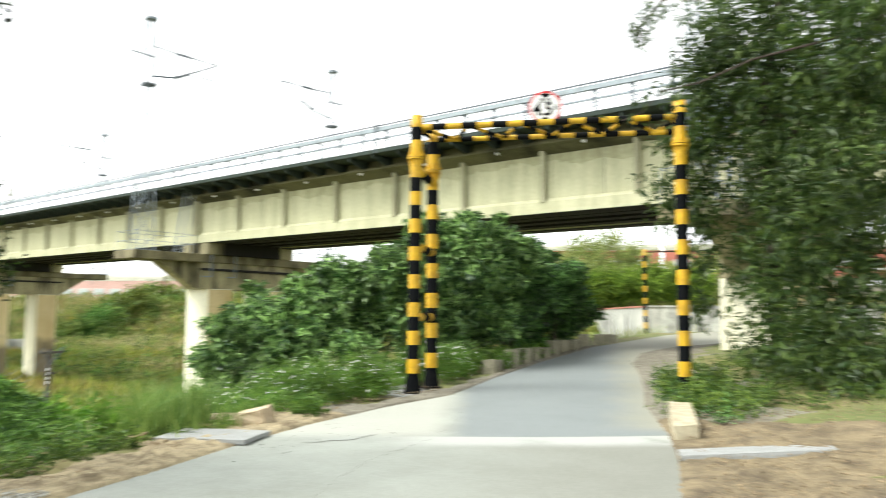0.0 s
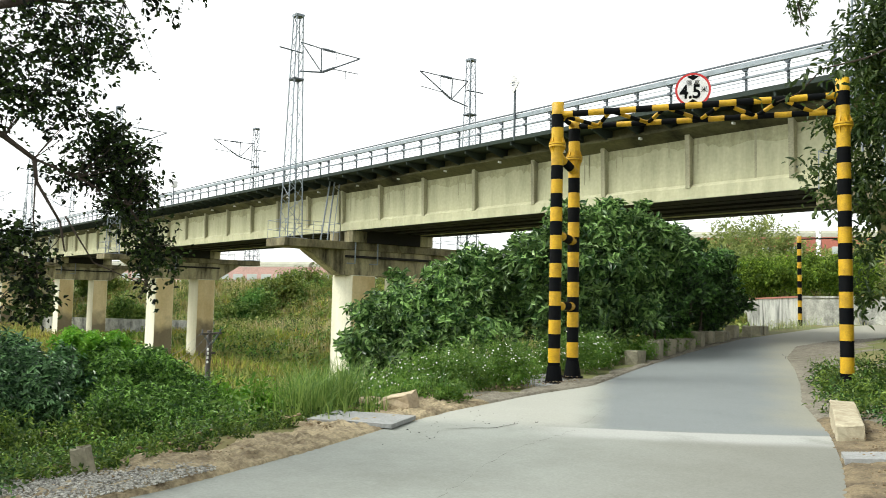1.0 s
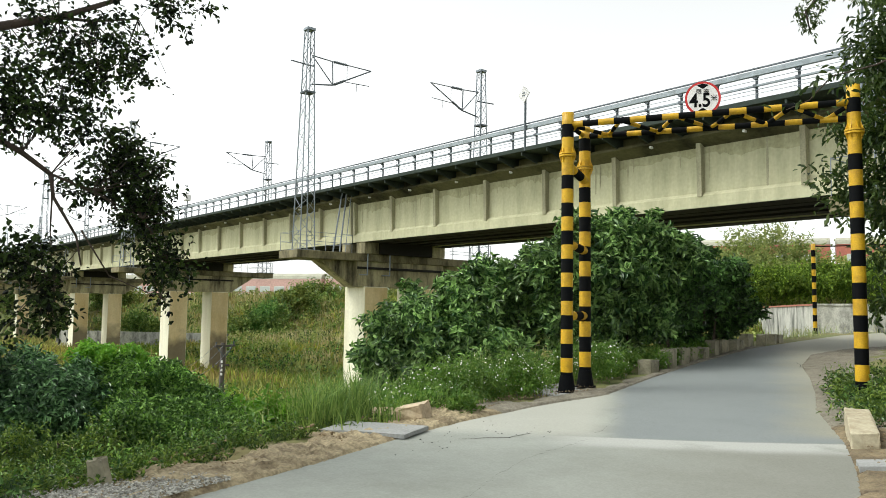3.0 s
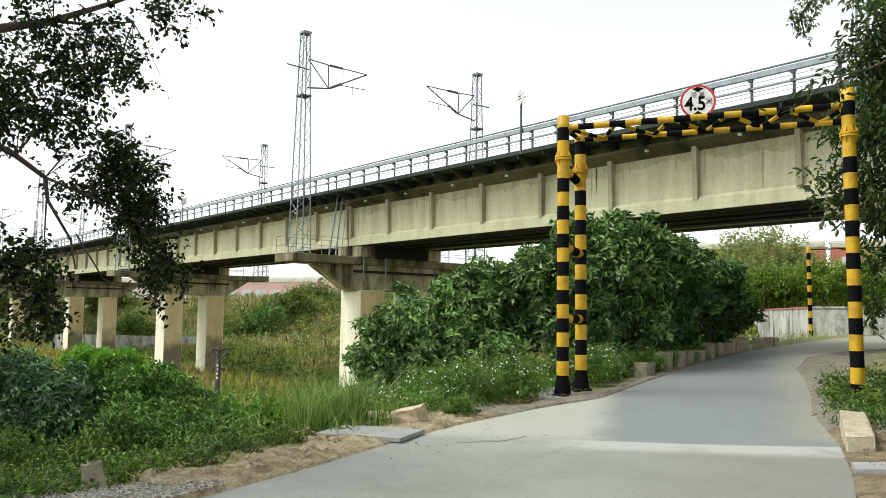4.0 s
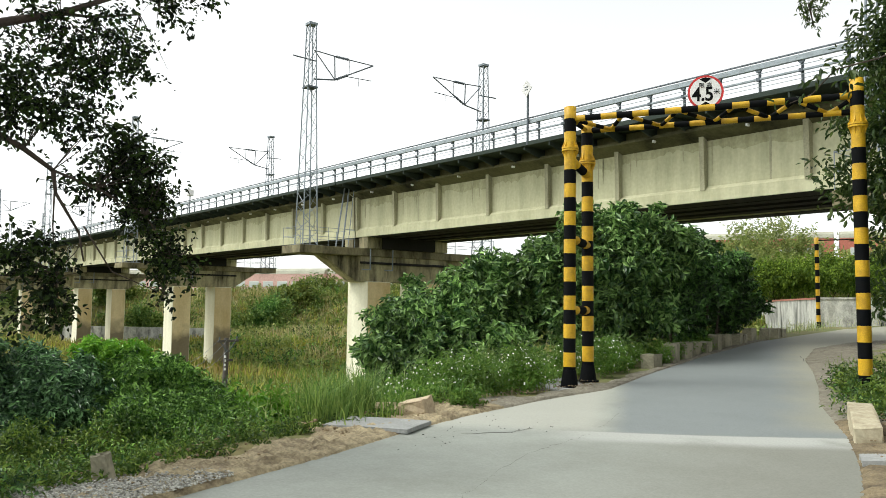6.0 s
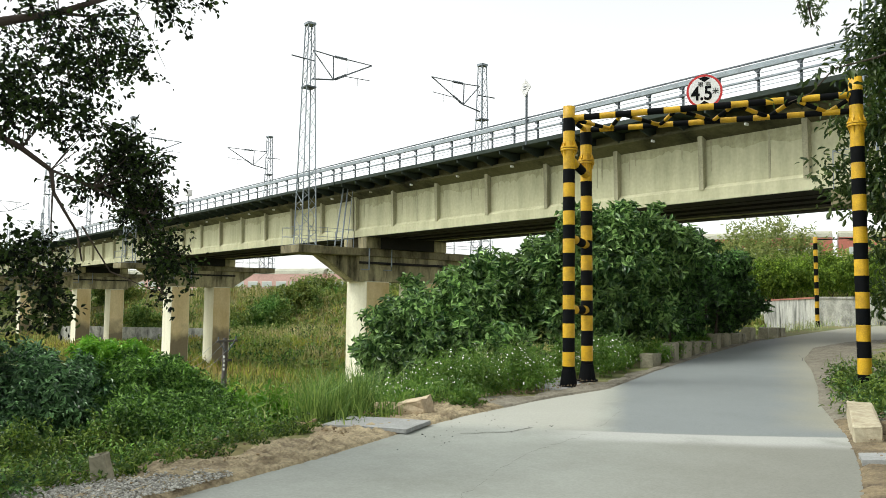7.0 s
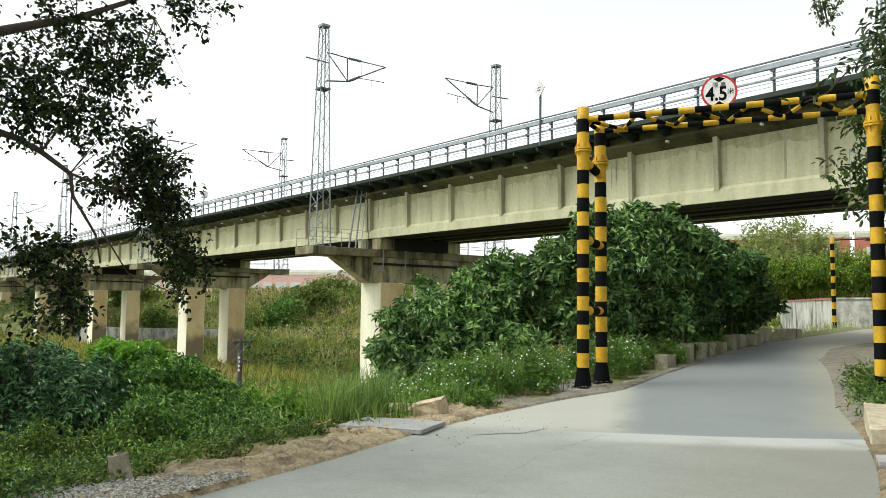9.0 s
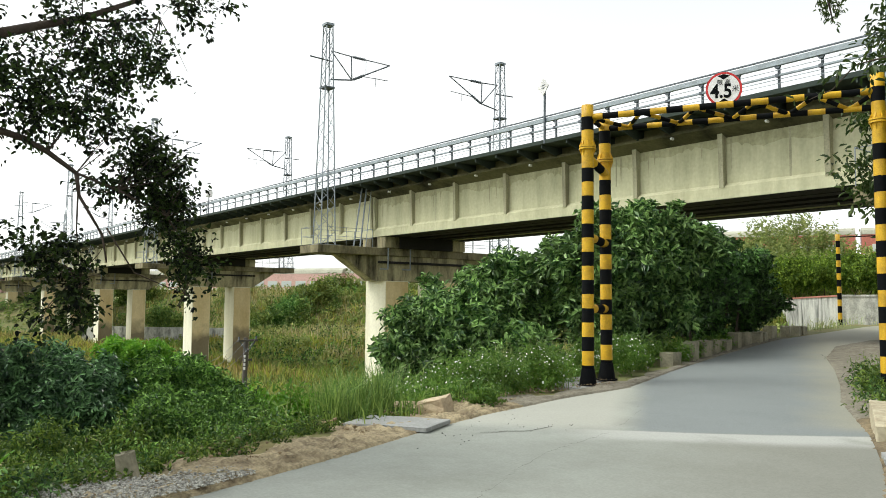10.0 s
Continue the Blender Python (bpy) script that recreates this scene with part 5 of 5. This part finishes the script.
crown(tw, foliage([(-4.23, 8.5, 4.85, 0.1), (-4.18, 8.52, 4.66, 0.09), (-3.7, 8.8, 5.0, 0.2), (-4.05, 8.6, 5.05, 0.16), (-3.5, 8.9, 4.85, 0.12), (-4.2, 8.51, 4.75, 0.1), (-4.12, 8.55, 4.95, 0.12), (-4.2, 8.51, 4.82, 0.08), (-4.19, 8.52, 4.7, 0.07)], 170, 6, 0.05, 0.018, spread=0.06, droop=1.3), OLIVE)


def blades(xs, ys, height, width, mat, name, label, lean=0.5):
    """Grass blades, each a bent strip of two quads."""
    n = len(xs)
    zs = land(xs, ys)
    base = np.stack([xs, ys, zs - 0.02], -1)
    a = RNG.uniform(0, 2 * np.pi, n)
    out = np.stack([np.cos(a), np.sin(a), np.zeros(n)], -1)
    side = np.stack([-np.sin(a + 0.6), np.cos(a + 0.6), np.zeros(n)], -1)
    h = (height * RNG.uniform(0.45, 1.3, n))[:, None]
    w = width * RNG.uniform(0.6, 1.4, n)[:, None]
    k = lean * RNG.uniform(0.1, 1.2, n)[:, None]
    p = np.empty((n, 6, 3))
    p[:, 0], p[:, 1] = base - side * w / 2, base + side * w / 2
    mid = base + out * h * k * 0.3 + np.array([0, 0, 1.0]) * h * 0.6
    p[:, 2], p[:, 3] = mid + side * w * 0.4, mid - side * w * 0.4
    tip = base + out * h * k + np.array([0, 0, 1.0]) * h * (1 - 0.3 * k)
    p[:, 4], p[:, 5] = tip + side * w * 0.08, tip - side * w * 0.08
    off = (np.arange(n) * 6)[:, None]
    f = np.concatenate([off + np.array([0, 1, 2, 3]), off + np.array([3, 2, 4, 5])], 1).reshape(-1, 4)
    ob = mesh_part(name, raw_mesh(name, p.reshape(-1, 3), f), mat)
    return tagged(ob, label, "grass", kind="stuff")


def scatter(n, x0, x1, y0, y1, keep):
    xs, ys = RNG.uniform(x0, x1, n), RNG.uniform(y0, y1, n)
    m = keep(xs, ys)
    return xs[m], ys[m]


def clumpy(x, y, f=1.0):
    return np.sin(1.3 * f * x + 0.7 * y * f) + np.sin(1.9 * f * y - 0.5 * x * f + 1.0) + RNG.normal(scale=0.7, size=len(x))


def side_of(x, y):
    return (left_edge(y) - x) * 0.8


xs, ys = scatter(60000, -26, -7, 1, 16, lambda x, y: (side_of(x, y) > 1.5) & (clumpy(x, y) > 0.1) & ((y > 5.0) | (x < -14)))
blades(xs, ys, 0.75, 0.014, GRASS, "tall_grass", "tall green grass on the embankment slope")
xs, ys = scatter(52000, -26, -8, 1, 18, lambda x, y: (side_of(x, y) > 2.0) & (clumpy(x, y, 0.7) > 0.4) & ((y > 5.2) | (x < -15)))
blades(xs, ys, 1.0, 0.012, REED, "reed_grass", "tall pale feathery grass on the slope", 0.7)
xs, ys = scatter(30000, -14, -7.5, 5, 24, lambda x, y: (side_of(x, y) > 0.55) & (side_of(x, y) < 2.6) & (clumpy(x, y, 1.6) > 0.0) & (np.hypot(x + 9.8, y - 11.0) > 0.85))
blades(xs[::2], ys[::2], 0.4, 0.014, GRASS, "verge_grass", "green weedy grass along the road verge")
xs, ys = scatter(4500, -11, -8, 4.9, 6.3, lambda x, y: (side_of(x, y) > 1.05) & (side_of(x, y) < 2.6) & (clumpy(x, y, 1.5) > -0.2))
blades(xs, ys, 0.72, 0.013, GRASS, "tall_grass", "tall green grass behind the cover slab", 0.6)
xs, ys = scatter(60000, -120, -18, 14, 100, lambda x, y: side_of(x, y) > 8)
blades(xs, ys, 0.9, 0.12, DRYGRASS, "bank_grass", "brownish grass on the far bank")
xs, ys = scatter(40000, -100, -18, 14, 70, lambda x, y: (side_of(x, y) > 8) & (clumpy(x, y, 0.25) > 0.2))
blades(xs, ys, 0.9, 0.14, BANKGRASS, "bank_grass", "green grass patches on the far bank")
xs, ys = scatter(14000, -9, 2, 8, 20, lambda x, y: (x - right_edge(y) > 0.35) & (y > 10.6) & (clumpy(x, y, 1.2) > -0.3))
blades(xs[::3], ys[::3], 0.2, 0.012, GRASS, "verge_grass", "low green grass beside the gantry post")


# weeds with small white flowers round the gantry and along the slope
def weeds(n, x0, x1, y0, y1, keep, size, length, mat, label):
    xs, ys = scatter(n, x0, x1, y0, y1, keep)
    zs = land(xs, ys)
    blobs = [(x, y, z + size * 0.5, size, size, size * 0.75) for x, y, z in zip(xs, ys, zs)]
    a = foliage(blobs, len(blobs) * 9, 6, length, length * 0.42, spread=size * 0.7, shell=(0.2, 1.1))
    ob = mesh_part("weeds", raw_mesh("weeds", *a), mat)
    return tagged(ob, label, "weeds", kind="stuff")


weeds(800, -16, -8, 6.5, 24, lambda x, y: (side_of(x, y) > 0.75) & (side_of(x, y) < 3.4) & (np.hypot(x + 9.8, y - 11.0) > 0.8), 0.3, 0.085, WEED, "leafy green weeds along the verge")
weeds(500, -22, -8, 4.5, 13, lambda x, y: (side_of(x, y) > 1.6), 0.3, 0.12, WEED, "mixed green weeds on the embankment")
weeds(300, -8, 1, 9.5, 18, lambda x, y: (x - right_edge(y) > 0.6) & (y > 11.3), 0.16, 0.07, WEEDMIX, "low weeds beside the gantry post")
weeds(500, -150, -50, 56, 66, lambda x, y: side_of(x, y) > 10, 1.5, 0.5, HAZY, "overgrown scrub along the top of the far bank")
weeds(700, -110, -20, 28, 70, lambda x, y: side_of(x, y) > 10, 0.7, 0.4, HAZY, "scrubby weeds on the far bank")


def flowers(n, x0, x1, y0, y1, keep, lo, hi):
    xs, ys = scatter(n, x0, x1, y0, y1, keep)
    k = len(xs)
    c = np.stack([xs, ys, land(xs, ys) + RNG.uniform(lo, hi, k)], -1)
    nrm = unit(RNG.normal(scale=0.5, size=(k, 3)) + np.array([0.5, -0.6, 0.7]))
    u = unit(np.cross(nrm, np.array([0.3, 0.2, 1.0])))
    w = np.cross(nrm, u)
    r = 0.013
    p = np.stack([c + (u * math.cos(q) + w * math.sin(q)) * r for q in np.linspace(0, 2 * math.pi, 9)[:-1]], 1)
    f = np.arange(k * 8).reshape(k, 8)
    ob = mesh_part("wild_flowers", raw_mesh("wild_flowers", p.reshape(-1, 3), f), PETAL)
    return tagged(ob, "small white wild flowers among the weeds", "flowers", kind="stuff")


flowers(4500, -16, -8.5, 6.5, 17, lambda x, y: (side_of(x, y) > 0.9) & (side_of(x, y) < 4.0) & (clumpy(x, y, 1.5) > 0.3), 0.22, 0.6)


def rubble(name, xs, ys, lo, hi, mat, label, lift=0.0):
    """Small broken stones, each a squashed and jittered octahedron."""
    n = len(xs)
    r = RNG.uniform(lo, hi, n) ** 1.0
    g = (1 + 5 ** 0.5) / 2
    o = unit(np.array([(-1, g, 0), (1, g, 0), (-1, -g, 0), (1, -g, 0), (0, -1, g), (0, 1, g), (0, -1, -g), (0, 1, -g), (g, 0, -1), (g, 0, 1), (-g, 0, -1), (-g, 0, 1)], float))
    p = o[None] * r[:, None, None] * RNG.uniform(0.55, 1.25, size=(n, 1, 3)) * np.array([1, 1, 0.65]) * RNG.uniform(0.6, 1.2, size=(n, 12, 1))
    p += np.stack([xs, ys, land(xs, ys) + lift + r * 0.25], -1)[:, None]
    tri = np.array([(0, 11, 5), (0, 5, 1), (0, 1, 7), (0, 7, 10), (0, 10, 11), (1, 5, 9), (5, 11, 4), (11, 10, 2), (10, 7, 6), (7, 1, 8), (3, 9, 4), (3, 4, 2), (3, 2, 6), (3, 6, 8), (3, 8, 9), (4, 9, 5), (2, 4, 11), (6, 2, 10), (8, 6, 7), (9, 8, 1)])
    f = ((np.arange(n) * 12)[:, None, None] + tri[None]).reshape(-1, 3)
    ob = mesh_part(name, raw_mesh(name, p.reshape(-1, 3), f), mat)
    return tagged(ob, label, "stones", kind="stuff")


xs, ys = scatter(15000, -7.6, -5.4, 1.15, 2.9, lambda x, y: (side_of(x, y) > 0.0) & (side_of(x, y) + RNG.normal(scale=0.12, size=len(x)) < 0.78 - 0.75 * np.clip(y - 1.9, 0, 3)))
rubble("gravel", xs, ys, 0.004, 0.016, GRAVEL, "loose grey gravel at the road edge", 0.07)
xs, ys = scatter(17000, -10.5, -5, -1, 12, lambda x, y: (side_of(x, y) > 0.25) & (side_of(x, y) < 1.3) & (clumpy(x, y, 2.0) > 0.2) & (np.hypot(x + 8.07, y - 5.53) > 0.7))
rubble("soil_clods", xs, ys, 0.003, 0.019, CLOD, "sandy clods and stones on the verge", 0.07)
xs, ys = scatter(2200, -10.5, -5, -1, 9, lambda x, y: (side_of(x, y) > 0.45) & (side_of(x, y) < 1.1) & (clumpy(x, y, 2.0) > 0.0) & (y > 2.4) & (np.hypot(x + 8.07, y - 5.53) > 0.7))
rubble("soil_clods", xs, ys, 0.012, 0.042, CLOD, "larger lumps of dug soil on the verge", 0.08)
xs, ys = scatter(9000, -5, 1.5, 3, 12, lambda x, y: (x - right_edge(y) > 0.2) & (x - right_edge(y) < 3.0))
rubble("soil_clods", xs, ys, 0.003, 0.018, CLOD, "sandy clods and stones on the bare ground", 0.08)
xs, ys = scatter(60, -8.4, -6.6, 4.6, 7.5, lambda x, y: (side_of(x, y) < -0.1))
rubble("road_grit", xs, ys, 0.005, 0.012, SOFFIT, "dark grit scattered on the road", 0.07)

xs, ys = scatter(16000, -13, -7, -1, 6, lambda x, y: (side_of(x, y) > 0.8) & (side_of(x, y) < 3.2) & (clumpy(x, y, 2.0) > -0.6))
blades(xs[::6], ys[::6], 0.2, 0.012, GRASS, "verge_grass", "short green grass at the soil edge")
weeds(150, -12, -7, -1, 6.5, lambda x, y: (side_of(x, y) > 0.88) & (side_of(x, y) < 2.6), 0.17, 0.048, WEEDMIX, "small green weeds at the soil edge")
weeds(60, -12, -7, 3.2, 6.5, lambda x, y: (side_of(x, y) > 1.5) & (side_of(x, y) < 3.0) & (clumpy(x, y, 1.5) > 0), 0.34, 0.1, DARKLEAF, "taller dark weeds at the soil edge")
xs, ys = scatter(700, -14, -9.5, 4.0, 7.0, lambda x, y: (side_of(x, y) > 1.6) & (side_of(x, y) < 4.5) & (clumpy(x, y, 1.3) > 0.6))
blades(xs, ys, 0.75, 0.012, REED, "reed_grass", "thin pale grass stalks among the weeds", 1.4)

weeds(900, -10.5, -6.8, 1.5, 8.0, lambda x, y: (side_of(x, y) > 0.72) & (side_of(x, y) < 1.5), 0.09, 0.05, WEEDMIX, "low creeping weeds where the soil meets the slope")
xs, ys = scatter(6000, -24, -14, 24, 42, lambda x, y: (side_of(x, y) > 0.4) & (side_of(x, y) < 4.5) & (clumpy(x, y, 1.1) > 0.5))
blades(xs, ys, 0.5, 0.016, REED, "verge_grass", "yellowish grass tufts at the foot of the wall", 0.8)
weeds(900, -150, -80, 8, 66, lambda x, y: ((y - 33.5) * 0.904 - (x + 146.2) * 0.427 > -24) & ((y - 33.5) * 0.904 - (x + 146.2) * 0.427 < -3), 0.8, 0.4, SCRUB, "dull green scrub on the far railway bank")
weeds(330, -46, -17, 9, 27, lambda x, y: (side_of(x, y) > 7) & (clumpy(x, y, 0.5) > 0.0), 0.6, 0.2, SCRUB, "rounded olive scrub on the valley slope")
weeds(260, -46, -17, 9, 27, lambda x, y: (side_of(x, y) > 7) & (clumpy(x, y, 0.6) < 0.2), 0.5, 0.17, MIDLEAF, "green leafy scrub on the valley slope")
weeds(560, -80, -30, 28, 46, lambda x, y: (side_of(x, y) > 9) & (clumpy(x, y, 0.3) > 0.5), 0.8, 0.3, MIDLEAF, "dense green scrub on the far bank")
weeds(110, -80, -34, 28, 46, lambda x, y: (side_of(x, y) > 9) & (clumpy(x, y, 0.4) < 0.0), 0.8, 0.3, OLIVE, "olive brown scrub on the far bank")

rw = bmesh.new()
p, q = Vector((-98.0, 23.2, 0)), Vector((-83.0, 36.8, 0))
d = q - p
box(rw, 0, d.length, -0.25, 0.25, -8, -1.55, 0, Matrix.Translation(p) @ pose(0, 0, 0, 0, 0, math.degrees(math.atan2(d.y, d.x))))
tagged(part("retaining_wall", rw, PLASTER), "long low stained concrete retaining wall in the valley", "wall", kind="structure")

xs, ys = scatter(11000, -110, -36, 36, 50, lambda x, y: (side_of(x, y) > 9) & (clumpy(x, y, 0.5) > 0.1))
blades(xs, ys, 1.3, 0.08, PLUME, "plume_grass", "pale plumed grass along the crest of the bank", 0.6)
xs, ys = scatter(26000, -90, -36, 28, 40, lambda x, y: (side_of(x, y) > 9) & (clumpy(x, y, 0.35) > 0.0))
blades(xs, ys, 0.8, 0.07, BANKGRASS, "bank_grass", "yellowish grass on the side of the bank", 0.8)


def flowering_weed(x, y, r, seed_h=0.0):
    """A bushy weed with small white flowers."""
    t = thing("flowering_weed", "bushy green weed dotted with small white flowers", "weed", None, "flowering weeds on the verge")
    z = float(land(x, y))
    blobs = [(x + RNG.uniform(-0.6, 0.6) * r, y + RNG.uniform(-0.6, 0.6) * r, z + r * (0.4 + 0.9 * k / 4), r * 0.55) for k in range(5)]
    crown(t, foliage(blobs, int(170 * r / 0.35), 7, 0.07, 0.024, spread=0.14, shell=(0.3, 1.1), up_bias=0.8), WEED, "leaves")
    n = int(38 * r / 0.35)
    pick = RNG.integers(0, len(blobs), n)
    d = unit(RNG.normal(size=(n, 3)) + np.array([0.2, -0.3, 0.5]))
    c = np.array([b[:3] for b in blobs])[pick] + d * np.array([b[3] for b in blobs])[pick][:, None] * 1.12
    u = unit(np.cross(d, np.array([0.3, 0.2, 1.0])))
    w = np.cross(d, u)
    p = np.stack([c + (u * math.cos(q) + w * math.sin(q)) * 0.014 for q in np.linspace(0, 2 * math.pi, 9)[:-1]], 1)
    crown(t, (p.reshape(-1, 3), np.arange(n * 8).reshape(n, 8)), PETAL, "blossom", "small white flowers")["kind"] = "stuff"
    return t


for k, (y, off, r) in enumerate(((8.2, 1.15, 0.3), (8.7, 0.95, 0.34), (9.2, 1.2, 0.42), (9.7, 0.9, 0.36), (10.0, 1.4, 0.45), (10.6, 1.7, 0.46), (9.0, 2.0, 0.45), (9.8, 2.3, 0.5), (12.3, 0.75, 0.4), (12.8, 0.95, 0.45), (13.3, 0.8, 0.38), (13.9, 1.0, 0.42), (14.4, 0.9, 0.3), (11.9, 1.4, 0.42), (8.0, 2.1, 0.42), (15.6, 0.45, 0.24), (16.1, 0.7, 0.22), (16.9, 0.4, 0.2), (18.0, 0.55, 0.24), (18.9, 0.4, 0.18), (20.2, 0.5, 0.22))):
    flowering_weed(float(left_edge(y)) - off, y, r)
shrub("low dark weeds around the foot of the gantry post", [(-6.2, 13.5, 0.2, 0.26), (-5.85, 12.95, 0.18, 0.26), (-5.3, 12.5, 0.2, 0.32), (-6.5, 14.4, 0.26, 0.26), (-4.9, 12.1, 0.2, 0.36), (-4.2, 11.7, 0.2, 0.4), (-5.6, 13.9, 0.25, 0.38)], 330, 8, 0.075, 0.028, WEEDMIX, 4, "", spread=0.16)


# broad-leaved plant at the very edge of the road
plant = thing("broad_leaf_plant", "young plant with broad smooth green leaves at the road edge", "plant", pose(-7.25, 1.0, float(land(-7.25, 1.0))))
for k, (yaw, tilt, length, lift) in enumerate(((70, 55, 0.34, 0.16), (30, 8, 0.26, 0.03), (150, 30, 0.3, 0.12), (250, 25, 0.28, 0.1))):
    bm = bmesh.new()
    rows = []
    for i in range(9):
        u = i / 8
        w = 0.36 * length * math.sin(math.pi * min(1, 0.06 + u * 0.94)) ** 0.7
        rows.append([bm.verts.new((u * length, v * w, 0.22 * abs(v) * w - 0.12 * length * u * u)) for v in (-1, -0.5, 0, 0.5, 1)])
    for a, b in zip(rows, rows[1:]):
        for j in range(4):
            bm.faces.new((a[j], b[j], b[j + 1], a[j + 1]))
    bm.transform(pose(0, 0, lift, 0, 0, yaw) @ pose(0, 0, 0, 0, -tilt, 0))
    part("leaf", bm, BRIGHT, plant, smooth=True)
    bm = bmesh.new()
    tube(bm, (0, 0, -0.03), (0, 0, lift), 0.008, n=6)
    part("stalk", bm, WEED, plant)

# dark weeds that close over the soil behind the gravel
weeds(280, -8, -4.6, -1.5, 1.35, lambda x, y: side_of(x, y) > 0.15, 0.17, 0.05, DARKLEAF, "dark green weeds over the soil beside the gravel")
weeds(120, -8.6, -5.0, -1.0, 1.6, lambda x, y: side_of(x, y) > 0.5, 0.24, 0.055, WEEDMIX, "mixed weeds over the soil beside the gravel")
weeds(120, -8, -3, 10.2, 16, lambda x, y: (x - right_edge(y) > 0.3) & (x - right_edge(y) < 1.3), 0.17, 0.07, DARKLEAF, "dark low weeds round the striped post")
weeds(190, -10, -6, 0.6, 4.4, lambda x, y: (side_of(x, y) > 0.98) & (side_of(x, y) < 2.2), 0.2, 0.048, MIDLEAF, "leafy green weeds where the slope begins")
weeds(150, -10, -6, 0.6, 4.6, lambda x, y: (side_of(x, y) > 0.95) & (side_of(x, y) < 2.4), 0.2, 0.046, WEEDMIX, "yellowish weeds where the slope begins")
weeds(60, -5.6, -3.6, 10.6, 12.6, lambda x, y: x - right_edge(y) > 0.15, 0.19, 0.07, WEEDMIX, "low weeds behind the kerb stone")
